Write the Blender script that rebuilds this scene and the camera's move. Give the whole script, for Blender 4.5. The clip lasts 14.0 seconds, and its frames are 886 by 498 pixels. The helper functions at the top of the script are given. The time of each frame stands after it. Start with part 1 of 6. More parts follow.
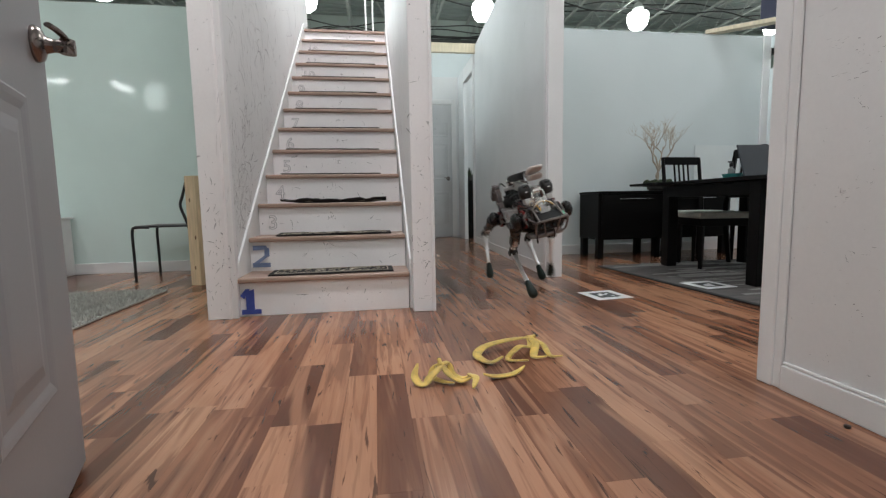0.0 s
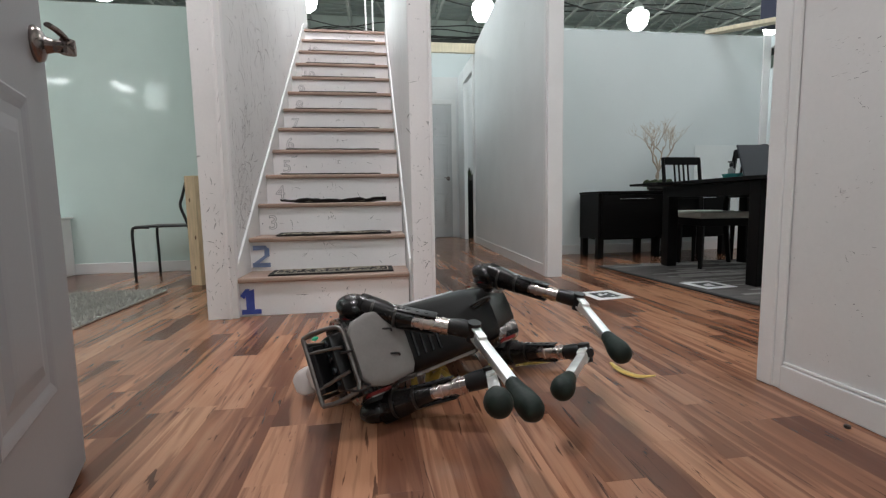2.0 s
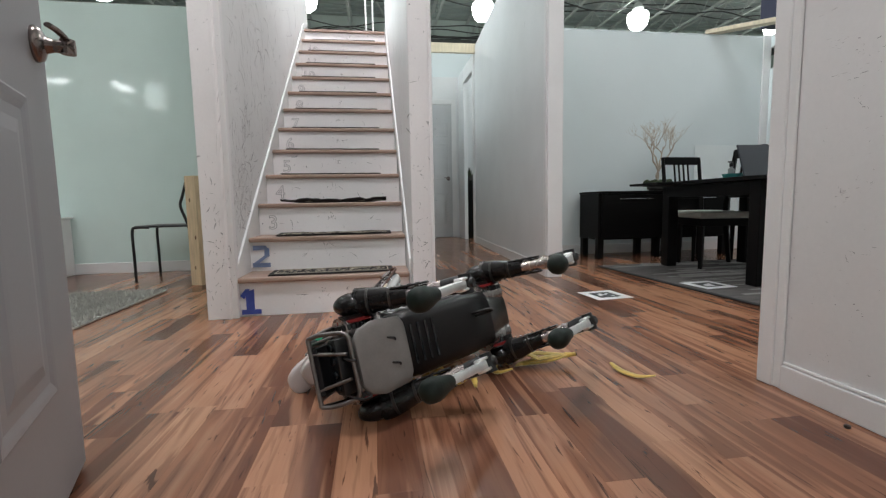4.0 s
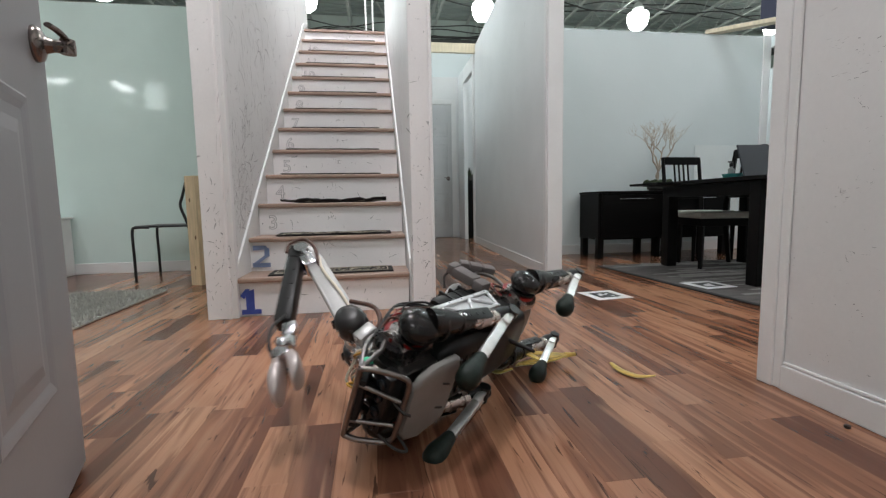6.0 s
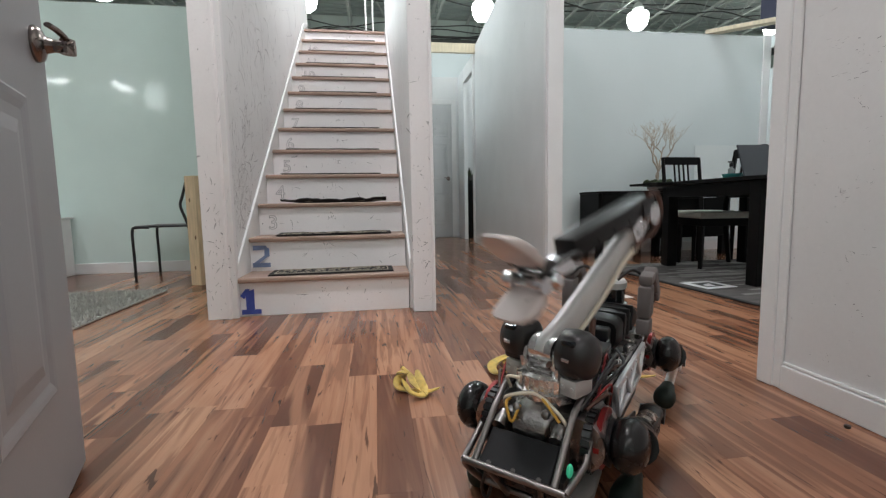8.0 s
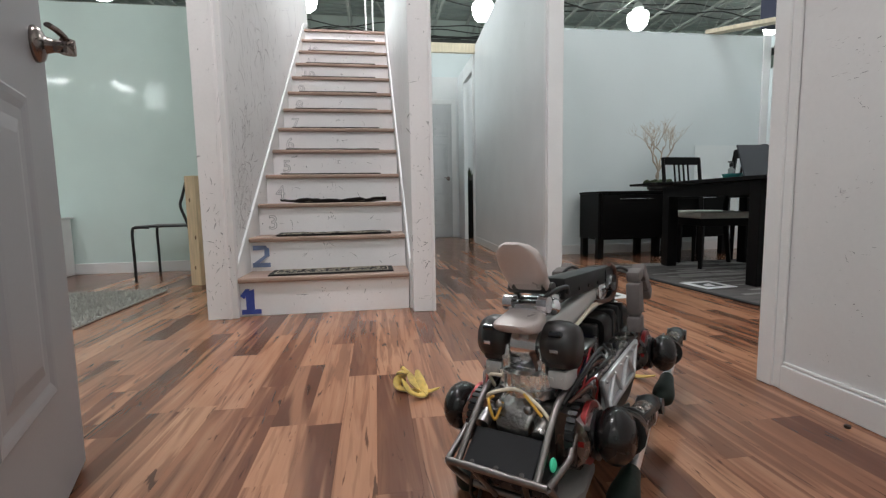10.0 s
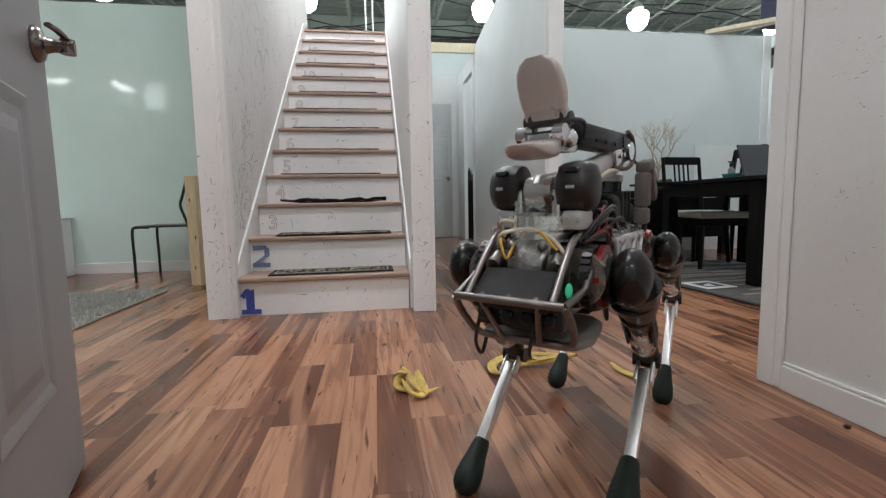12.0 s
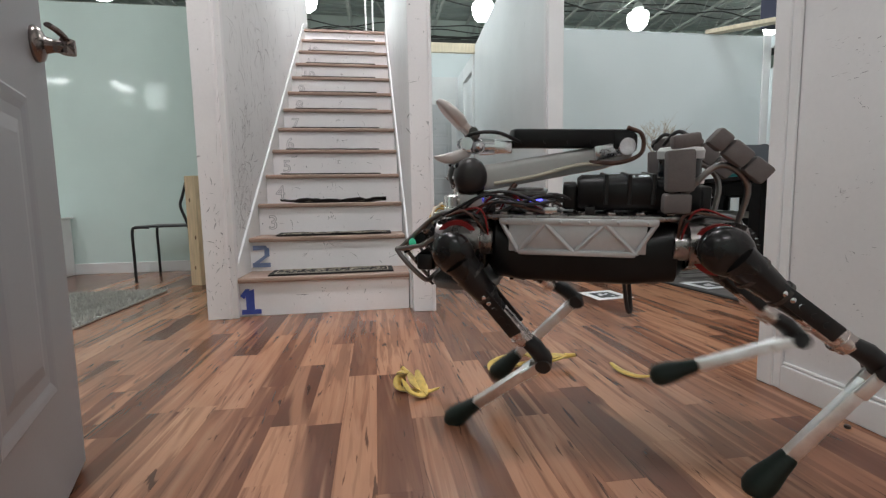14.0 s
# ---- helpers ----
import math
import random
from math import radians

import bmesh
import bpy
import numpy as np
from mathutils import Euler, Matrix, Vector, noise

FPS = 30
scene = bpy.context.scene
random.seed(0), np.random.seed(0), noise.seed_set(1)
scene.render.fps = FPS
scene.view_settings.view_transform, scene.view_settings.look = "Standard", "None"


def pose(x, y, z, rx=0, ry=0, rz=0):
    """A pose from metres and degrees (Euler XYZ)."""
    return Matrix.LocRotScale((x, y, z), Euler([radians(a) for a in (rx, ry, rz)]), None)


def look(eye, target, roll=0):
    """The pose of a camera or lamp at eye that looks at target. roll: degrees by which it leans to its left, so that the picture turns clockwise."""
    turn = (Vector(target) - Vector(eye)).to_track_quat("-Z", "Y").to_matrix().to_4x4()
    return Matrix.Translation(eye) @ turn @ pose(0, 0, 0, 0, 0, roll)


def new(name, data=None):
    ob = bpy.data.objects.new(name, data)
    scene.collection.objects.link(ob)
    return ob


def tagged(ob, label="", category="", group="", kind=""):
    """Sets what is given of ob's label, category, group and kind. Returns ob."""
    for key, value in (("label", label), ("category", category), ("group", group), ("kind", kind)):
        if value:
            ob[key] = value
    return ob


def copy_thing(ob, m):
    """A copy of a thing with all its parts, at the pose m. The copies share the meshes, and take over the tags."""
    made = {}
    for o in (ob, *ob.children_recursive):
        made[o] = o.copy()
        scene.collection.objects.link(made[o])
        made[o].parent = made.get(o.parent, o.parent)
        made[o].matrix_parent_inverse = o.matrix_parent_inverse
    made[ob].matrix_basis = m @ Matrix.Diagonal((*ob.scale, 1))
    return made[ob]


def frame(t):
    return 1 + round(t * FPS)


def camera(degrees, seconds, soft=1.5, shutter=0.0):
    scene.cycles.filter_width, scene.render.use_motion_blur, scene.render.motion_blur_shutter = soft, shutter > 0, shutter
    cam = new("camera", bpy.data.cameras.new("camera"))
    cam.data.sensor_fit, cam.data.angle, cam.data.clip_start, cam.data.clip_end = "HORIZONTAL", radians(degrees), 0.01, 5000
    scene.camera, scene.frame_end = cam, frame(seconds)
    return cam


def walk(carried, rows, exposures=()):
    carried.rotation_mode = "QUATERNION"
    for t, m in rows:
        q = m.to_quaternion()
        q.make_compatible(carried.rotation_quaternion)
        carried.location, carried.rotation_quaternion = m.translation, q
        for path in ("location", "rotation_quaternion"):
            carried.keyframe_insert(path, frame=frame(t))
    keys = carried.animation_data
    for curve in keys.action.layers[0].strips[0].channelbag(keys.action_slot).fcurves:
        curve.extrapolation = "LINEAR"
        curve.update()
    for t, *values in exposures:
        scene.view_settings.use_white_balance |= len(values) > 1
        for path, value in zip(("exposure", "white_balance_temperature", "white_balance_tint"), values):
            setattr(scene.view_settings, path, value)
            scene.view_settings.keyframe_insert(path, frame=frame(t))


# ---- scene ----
# ---------------------------------------------------------------- camera
cam = camera(89.45, 14.0, soft=1.3, shutter=0.5)
EYE = Vector((0.7026, -2.3692, 0.5605))
YAW, TILT = 0.14776, 0.10014
AIM = EYE + Vector((math.sin(YAW) * math.cos(TILT), math.cos(YAW) * math.cos(TILT), -math.sin(TILT)))
STAND = look(EYE, AIM, -1.0335)
walk(cam, [(0.0, STAND), (14.0, STAND)], exposures=[(0.0, -0.07), (3.2, -0.05), (5.3, 0.0), (11.0, 0.02), (12.0, -0.02), (14.0, -0.03)])

# ---------------------------------------------------------------- light
world = bpy.data.worlds.new("hall_air")
scene.world = world
world.use_nodes = True
world.node_tree.nodes["Background"].inputs[0].default_value = (0.75, 0.9, 0.88, 1)
world.node_tree.nodes["Background"].inputs[1].default_value = 0.02

COOL, WARM = (0.85, 1.0, 1.02), (0.985, 0.945, 0.985)


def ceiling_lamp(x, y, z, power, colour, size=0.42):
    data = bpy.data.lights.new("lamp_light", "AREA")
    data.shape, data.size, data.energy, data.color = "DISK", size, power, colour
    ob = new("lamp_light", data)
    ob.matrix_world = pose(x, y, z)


# ---------------------------------------------------------------- mesh tools
def box(bm, x0, y0, z0, x1, y1, z1, bevel=0.0, m=None):
    res = bmesh.ops.create_cube(bm, size=1.0)
    vs = res["verts"]
    for v in vs:
        v.co = Vector((x0 + (v.co.x + 0.5) * (x1 - x0), y0 + (v.co.y + 0.5) * (y1 - y0), z0 + (v.co.z + 0.5) * (z1 - z0)))
    if bevel > 0:
        es = list({e for v in vs for e in v.link_edges})
        out = bmesh.ops.bevel(bm, geom=es, offset=bevel, segments=2, affect="EDGES", profile=0.5)
        vs = list({v for f in out["faces"] for v in f.verts} | {v for v in vs if v.is_valid})
    if m is not None:
        bmesh.ops.transform(bm, matrix=m, verts=vs)
    return vs


def rod(bm, a, b, r0, r1=None, seg=16, caps=True):
    a, b = Vector(a), Vector(b)
    r1 = r0 if r1 is None else r1
    d = b - a
    m = Matrix.Translation((a + b) / 2) @ d.to_track_quat("Z", "Y").to_matrix().to_4x4()
    return bmesh.ops.create_cone(bm, cap_ends=caps, segments=seg, radius1=r0, radius2=r1, depth=d.length, matrix=m)["verts"]


def ball(bm, c, r, sx=1, sy=1, sz=1, u=16, v=10, m=None):
    mm = Matrix.Translation(c) @ Matrix.Diagonal((sx, sy, sz, 1))
    if m is not None:
        mm = m @ mm
    return bmesh.ops.create_uvsphere(bm, u_segments=u, v_segments=v, radius=r, matrix=mm)["verts"]


def lathe(bm, profile, seg=20, m=None):
    """Turn (radius, height) pairs round z."""
    rings = []
    for r, z in profile:
        rings.append([bm.verts.new((r * math.cos(2 * math.pi * i / seg), r * math.sin(2 * math.pi * i / seg), z)) for i in range(seg)])
    for a, b in zip(rings, rings[1:]):
        for i in range(seg):
            bm.faces.new((a[i], a[(i + 1) % seg], b[(i + 1) % seg], b[i]))
    bm.faces.new(list(reversed(rings[0])))
    bm.faces.new(rings[-1])
    vs = [v for ring in rings for v in ring]
    if m is not None:
        bmesh.ops.transform(bm, matrix=m, verts=vs)
    return vs


def tube(bm, pts, radii, seg=8, flat=1.0):
    """A closed tube along points; radii a number or one per point."""
    pts = [Vector(p) for p in pts]
    if not isinstance(radii, (list, tuple)):
        radii = [radii] * len(pts)
    rings, side = [], None
    for i, p in enumerate(pts):
        d = (pts[min(i + 1, len(pts) - 1)] - pts[max(i - 1, 0)]).normalized()
        if side is None:
            side = d.cross(Vector((0, 0, 1)) if abs(d.z) < 0.9 else Vector((1, 0, 0)))
        side = (side - d * side.dot(d)).normalized()
        up = d.cross(side)
        rings.append([bm.verts.new(p + radii[i] * (side * math.cos(2 * math.pi * k / seg) + flat * up * math.sin(2 * math.pi * k / seg))) for k in range(seg)])
    for a, b in zip(rings, rings[1:]):
        for k in range(seg):
            bm.faces.new((a[k], a[(k + 1) % seg], b[(k + 1) % seg], b[k]))
    bm.faces.new(list(reversed(rings[0])))
    bm.faces.new(rings[-1])
    return [v for ring in rings for v in ring]


def curve_pts(pts, n=6):
    """A smooth line through points."""
    p = [Vector(q) for q in pts]
    p = [2 * p[0] - p[1]] + p + [2 * p[-1] - p[-2]]
    out = []
    for i in range(1, len(p) - 2):
        for k in range(n):
            t = k / n
            a, b, c, d = p[i - 1:i + 3]
            out.append(0.5 * (2 * b + (c - a) * t + (2 * a - 5 * b + 4 * c - d) * t * t + (3 * b - a - 3 * c + d) * t ** 3))
    return out + [p[-2]]


def prism(bm, outline, depth, m=None):
    """An outline in x, z pushed out along y by depth."""
    a = [bm.verts.new((x, 0, z)) for x, z in outline]
    b = [bm.verts.new((x, depth, z)) for x, z in outline]
    n = len(a)
    bm.faces.new(a)
    bm.faces.new(list(reversed(b)))
    for i in range(n):
        bm.faces.new((a[i], b[i], b[(i + 1) % n], a[(i + 1) % n]))
    if m is not None:
        bmesh.ops.transform(bm, matrix=m, verts=a + b)
    return a + b


def mesh_of(name, bm, material, smooth=False):
    bmesh.ops.recalc_face_normals(bm, faces=bm.faces[:])
    me = bpy.data.meshes.new(name)
    bm.to_mesh(me)
    bm.free()
    for mt in material if isinstance(material, (list, tuple)) else [material]:
        me.materials.append(mt)
    if smooth:
        me.polygons.foreach_set("use_smooth", [True] * len(me.polygons))
        me.set_sharp_from_angle(angle=radians(25 if smooth is True else smooth))
    return me


def part(name, bm, material, parent=None, label="", smooth=False, m=None):
    ob = new(name, mesh_of(name, bm, material, smooth))
    if parent is not None:
        ob.parent = parent
    if m is not None:
        ob.matrix_basis = m
    return tagged(ob, label) if label else ob


def thing(name, label, category, m=None, group="", kind=""):
    ob = new(name)
    ob.empty_display_size = 0.1
    if m is not None:
        ob.matrix_basis = m
    return tagged(ob, label, category, group, kind)


def setting(name, bm, material, label, category, smooth=False):
    ob = part(name, bm, material, smooth=smooth)
    return tagged(ob, label, category, kind="structure")


# ---------------------------------------------------------------- materials
def mat(name, colour, rough=0.5, metal=0.0, vary=0.12, scale=6.0, bump=0.1, grain=120.0, coat=0.0, spec=0.5, stretch=(1, 1, 1), rough_vary=0.1):
    """A surface with large and fine variation of tone, gloss and relief."""
    mt = bpy.data.materials.new(name)
    mt.use_nodes = True
    nt = mt.node_tree
    n, l = nt.nodes, nt.links
    b = n["Principled BSDF"]
    tc = n.new("ShaderNodeTexCoord")
    mp = n.new("ShaderNodeMapping")
    mp.inputs["Scale"].default_value = stretch
    l.new(tc.outputs["Object"], mp.inputs[0])
    big, fine = n.new("ShaderNodeTexNoise"), n.new("ShaderNodeTexNoise")
    big.inputs["Scale"].default_value, big.inputs["Detail"].default_value = scale, 5
    fine.inputs["Scale"].default_value, fine.inputs["Detail"].default_value = grain, 3
    l.new(mp.outputs[0], big.inputs[0])
    l.new(mp.outputs[0], fine.inputs[0])
    mix = n.new("ShaderNodeMath")
    mix.operation = "MULTIPLY_ADD"
    l.new(fine.outputs[0], mix.inputs[0])
    mix.inputs[1].default_value = 0.35
    l.new(big.outputs[0], mix.inputs[2])
    ramp = n.new("ShaderNodeValToRGB")
    ramp.color_ramp.elements[0].position, ramp.color_ramp.elements[1].position = 0.4, 0.95
    ramp.color_ramp.elements[0].color = (*[c * (1 - vary) for c in colour], 1)
    ramp.color_ramp.elements[1].color = (*[min(1, c * (1 + vary)) for c in colour], 1)
    l.new(mix.outputs[0], ramp.inputs[0])
    l.new(ramp.outputs[0], b.inputs["Base Color"])
    rr = n.new("ShaderNodeMapRange")
    rr.inputs["To Min"].default_value, rr.inputs["To Max"].default_value = max(0.03, rough - rough_vary), min(1, rough + rough_vary)
    l.new(big.outputs[0], rr.inputs[0])
    l.new(rr.outputs[0], b.inputs["Roughness"])
    b.inputs["Metallic"].default_value = metal
    b.inputs["Specular IOR Level"].default_value = spec
    b.inputs["Coat Weight"].default_value = coat
    if bump > 0:
        bp = n.new("ShaderNodeBump")
        bp.inputs["Strength"].default_value, bp.inputs["Distance"].default_value = bump, 0.004
        l.new(mix.outputs[0], bp.inputs["Height"])
        l.new(bp.outputs[0], b.inputs["Normal"])
    return mt


def scuffed_paint(name, colour, rough, amount, mark=(0.16, 0.15, 0.16), low=0.0, seed=0.0, fine=1.0, level=False):
    """White paint with sparse dark scratches and rubbed marks."""
    mt = mat(name, colour, rough, vary=0.05, scale=2.5, bump=0.12, grain=90)
    nt = mt.node_tree
    n, l = nt.nodes, nt.links
    b = n["Principled BSDF"]
    base = b.inputs["Base Color"].links[0].from_socket
    tc = n.new("ShaderNodeTexCoord")
    total = None
    for k, (sc, turn, thr, st) in enumerate(((30, 0.5, 0.765, (1, 1, 0.4)), (34, -0.6, 0.775, (0.35, 0.35, 1)), (20, 0.9, 0.785, (0.8, 0.8, 0.2)), (36, 0.2, 0.765, (1, 1, 0.7)), (34, -0.35, 0.775, (1, 1, 0.5)))):
        mp = n.new("ShaderNodeMapping")
        mp.inputs["Location"].default_value = (seed + 3.1 * k, 1.7 * k, seed)
        mp.inputs["Rotation"].default_value = (turn * 0.3, 0, 0) if level else (turn, turn * 0.7, 0)
        mp.inputs["Scale"].default_value = (1, 0.4, 1.4) if level else st
        l.new(tc.outputs["Object"], mp.inputs[0])
        nz = n.new("ShaderNodeTexNoise")
        nz.inputs["Scale"].default_value, nz.inputs["Detail"].default_value, nz.inputs["Distortion"].default_value = sc * fine, 4, 0.6
        l.new(mp.outputs[0], nz.inputs[0])
        r = n.new("ShaderNodeMapRange")
        r.inputs["From Min"].default_value, r.inputs["From Max"].default_value = thr - amount, thr - amount + 0.05
        l.new(nz.outputs[0], r.inputs[0])
        if total is None:
            total = r.outputs[0]
        else:
            mx = n.new("ShaderNodeMath")
            mx.operation = "MAXIMUM"
            l.new(total, mx.inputs[0])
            l.new(r.outputs[0], mx.inputs[1])
            total = mx.outputs[0]
    area = n.new("ShaderNodeTexNoise")
    area.inputs["Scale"].default_value, area.inputs["Detail"].default_value = 2.6, 3
    l.new(tc.outputs["Object"], area.inputs[0])
    span = n.new("ShaderNodeMapRange")
    span.inputs["From Min"].default_value, span.inputs["From Max"].default_value = 0.40, 0.62
    span.inputs["To Min"].default_value, span.inputs["To Max"].default_value = 0.12, 0.9
    l.new(area.outputs[0], span.inputs[0])
    dim = n.new("ShaderNodeMath")
    dim.operation = "MULTIPLY"
    l.new(span.outputs[0], dim.inputs[1])
    l.new(total, dim.inputs[0])
    mc = n.new("ShaderNodeMix")
    mc.data_type = "RGBA"
    l.new(dim.outputs[0], mc.inputs[0])
    l.new(base, mc.inputs[6])
    mc.inputs[7].default_value = (*mark, 1)
    l.new(mc.outputs[2], b.inputs["Base Color"])
    return mt


def plank_wood(name, island):
    """Strip laminate: a tone for each strip, long streaks and dark mineral lines."""
    mt = bpy.data.materials.new(name)
    mt.use_nodes = True
    nt = mt.node_tree
    n, l = nt.nodes, nt.links
    b = n["Principled BSDF"]
    tc = n.new("ShaderNodeTexCoord")
    rnd = n.new("ShaderNodeNewGeometry").outputs["Random Per Island"] if island else n.new("ShaderNodeObjectInfo").outputs["Random"]
    shade = rnd
    if not island:
        split = n.new("ShaderNodeSeparateColor")
        l.new(n.new("ShaderNodeObjectInfo").outputs["Color"], split.inputs[0])
        shade = split.outputs[0]
    geo = n.new("ShaderNodeNewGeometry").outputs["Position"]
    off = n.new("ShaderNodeVectorMath")
    off.operation = "MULTIPLY_ADD"
    comb = n.new("ShaderNodeCombineXYZ")
    for i in range(3):
        l.new(rnd, comb.inputs[i])
    l.new(comb.outputs[0], off.inputs[0])
    off.inputs[1].default_value = (37.0, 91.0, 53.0)
    l.new(geo, off.inputs[2])

    def streak(sx, sy, detail, dist, lo, hi, to_lo=0.0, to_hi=1.0):
        mp = n.new("ShaderNodeMapping")
        mp.inputs["Scale"].default_value = (sx, sy, 1)
        l.new(off.outputs[0], mp.inputs[0])
        nz = n.new("ShaderNodeTexNoise")
        nz.inputs["Scale"].default_value, nz.inputs["Detail"].default_value, nz.inputs["Distortion"].default_value = 1.0, detail, dist
        l.new(mp.outputs[0], nz.inputs[0])
        r = n.new("ShaderNodeMapRange")
        r.inputs["From Min"].default_value, r.inputs["From Max"].default_value = lo, hi
        r.inputs["To Min"].default_value, r.inputs["To Max"].default_value = to_lo, to_hi
        l.new(nz.outputs[0], r.inputs[0])
        return r.outputs[0]

    tone = n.new("ShaderNodeValToRGB")
    cr = tone.color_ramp
    cr.interpolation = "LINEAR"
    cr.elements[0].position, cr.elements[0].color = 0.0, (0.105, 0.042, 0.024, 1)
    cr.elements[1].position, cr.elements[1].color = 1.0, (0.500, 0.255, 0.150, 1)
    for p, c in ((0.2, (0.140, 0.056, 0.034, 1)), (0.42, (0.244, 0.105, 0.060, 1)), (0.62, (0.344, 0.158, 0.091, 1)), (0.82, (0.430, 0.208, 0.121, 1))):
        e = cr.elements.new(p)
        e.color = c
    blotch = n.new("ShaderNodeMath")
    blotch.operation = "ADD"
    l.new(shade, blotch.inputs[0])
    l.new(streak(9, 1.6, 3, 1.0, 0.0, 1.0, -0.32, 0.32), blotch.inputs[1])
    l.new(blotch.outputs[0], tone.inputs[0])

    def over(base, fac, colour, most):
        k = n.new("ShaderNodeMath")
        k.operation = "MULTIPLY"
        k.inputs[1].default_value = most
        l.new(fac, k.inputs[0])
        mx = n.new("ShaderNodeMix")
        mx.data_type = "RGBA"
        l.new(k.outputs[0], mx.inputs[0])
        l.new(base, mx.inputs[6])
        mx.inputs[7].default_value = (*colour, 1)
        return mx.outputs[2]

    col = tone.outputs[0]
    col = over(col, streak(17, 0.95, 3, 1.7, 0.50, 0.58), (0.125, 0.050, 0.030), 0.5)
    col = over(col, streak(12, 0.7, 2, 1.4, 0.55, 0.62), (0.490, 0.246, 0.146), 0.55)
    col = over(col, streak(40, 1.7, 4, 1.8, 0.55, 0.63), (0.100, 0.039, 0.023), 0.26)
    col = over(col, streak(150, 5.0, 3, 0.4, 0.42, 0.75), (0.149, 0.062, 0.038), 0.12)
    col = over(col, streak(30, 3.2, 4, 2.4, 0.63, 0.68), (0.042, 0.017, 0.011), 0.8)
    l.new(col, b.inputs["Base Color"])
    rr = n.new("ShaderNodeMapRange")
    rr.inputs["To Min"].default_value, rr.inputs["To Max"].default_value = 0.13, 0.27
    nz = n.new("ShaderNodeTexNoise")
    nz.inputs["Scale"].default_value, nz.inputs["Detail"].default_value = 5, 6
    l.new(geo, nz.inputs[0])
    l.new(nz.outputs[0], rr.inputs[0])
    l.new(rr.outputs[0], b.inputs["Roughness"])
    b.inputs["Specular IOR Level"].default_value = 0.45
    bp = n.new("ShaderNodeBump")
    bp.inputs["Strength"].default_value, bp.inputs["Distance"].default_value = 0.15, 0.0015
    l.new(streak(120, 5, 4, 0.3, 0.3, 0.7), bp.inputs["Height"])
    l.new(bp.outputs[0], b.inputs["Normal"])
    return mt


def glow(name, colour, strength):
    mt = bpy.data.materials.new(name)
    mt.use_nodes = True
    b = mt.node_tree.nodes["Principled BSDF"]
    b.inputs["Base Color"].default_value = (*colour, 1)
    b.inputs["Emission Color"].default_value = (*colour, 1)
    b.inputs["Emission Strength"].default_value = strength
    return mt


M_FLOOR = plank_wood("strip_wood", False)
M_FLOOR_FAR = plank_wood("strip_wood_far", True)
M_JOINT = mat("joint_dark", (0.06, 0.03, 0.02), 0.6)
M_SCUFF = scuffed_paint("scuffed_white_paint", (0.86, 0.835, 0.835), 0.5, 0.06)
M_RISER = scuffed_paint("riser_paint", (0.89, 0.87, 0.87), 0.5, 0.05, (0.4, 0.39, 0.4), seed=4.0)
M_STAIRWALL = scuffed_paint("stair_wall_paint", (0.73, 0.735, 0.73), 0.55, 0.07, (0.4, 0.4, 0.41), seed=9.0, fine=0.8)
M_WALL = scuffed_paint("wall_paint", (0.74, 0.74, 0.745), 0.5, 0.03, (0.35, 0.34, 0.34), seed=2.0)
M_NEAR_WALL = scuffed_paint("near_wall_paint", (0.74, 0.73, 0.73), 0.42, 0.045, (0.4, 0.38, 0.38), seed=14.0, fine=2.3, level=True)
M_CLEAN = mat("clean_wall_paint", (0.72, 0.775, 0.785), 0.5, vary=0.04, scale=1.2, bump=0.06)
M_GLOSS = mat("gloss_board", (0.68, 0.80, 0.765), 0.04, vary=0.05, scale=1.5, bump=0.015, grain=5, rough_vary=0.02)
M_TRIM = mat("trim_paint", (0.78, 0.77, 0.77), 0.35, vary=0.04, scale=5, bump=0.05)
M_TREAD = mat("tread_wood", (0.36, 0.25, 0.195), 0.4, vary=0.3, scale=5, stretch=(1, 12, 12), bump=0.1)
M_PALEPINE = mat("pale_timber", (0.68, 0.58, 0.43), 0.5, vary=0.15, scale=5, stretch=(10, 10, 1), bump=0.1)
M_PINE = mat("pine_wood", (0.66, 0.50, 0.32), 0.5, vary=0.22, scale=5, stretch=(10, 10, 1), bump=0.1)
M_HALLDOOR = mat("hall_door_paint", (0.52, 0.52, 0.53), 0.4, vary=0.06, scale=4, bump=0.06)
# the near door is white; its shade is put into this grey base
M_SHADEDOOR = mat("shaded_door_paint", (0.27, 0.275, 0.285), 0.4, vary=0.06, scale=4, bump=0.06)
M_BLACKWOOD = mat("black_brown_wood", (0.0045, 0.004, 0.004), 0.45, spec=0.12, vary=0.3, scale=7, stretch=(1, 8, 8), bump=0.06)
M_NICKEL = mat("satin_nickel", (0.24, 0.20, 0.185), 0.26, 1.0, vary=0.08, bump=0.02)
M_CHROME = mat("bright_metal", (0.78, 0.78, 0.8), 0.2, 1.0, vary=0.1, bump=0.03)
M_BLACK = mat("black_plastic", (0.007, 0.007, 0.0075), 0.38, vary=0.3, scale=20, bump=0.05)
M_ROOF = mat("roof_deck", (0.36, 0.395, 0.38), 0.6, vary=0.15, scale=1.5, bump=0.1)
M_STEEL = mat("grey_truss_paint", (0.47, 0.49, 0.47), 0.5, vary=0.15)
M_HALLWALL = mat("hall_shell_paint", (0.55, 0.62, 0.58), 0.6, vary=0.06, scale=0.8)
M_LAMP = glow("lamp_globe", (0.95, 1.0, 0.98), 14.0)
M_CONCRETE = mat("subfloor", (0.2, 0.18, 0.16), 0.8)

# ---------------------------------------------------------------- setting
RISE, RUN, NOSE = 0.19, 0.2383, 0.025
STAIR_W = 0.8687


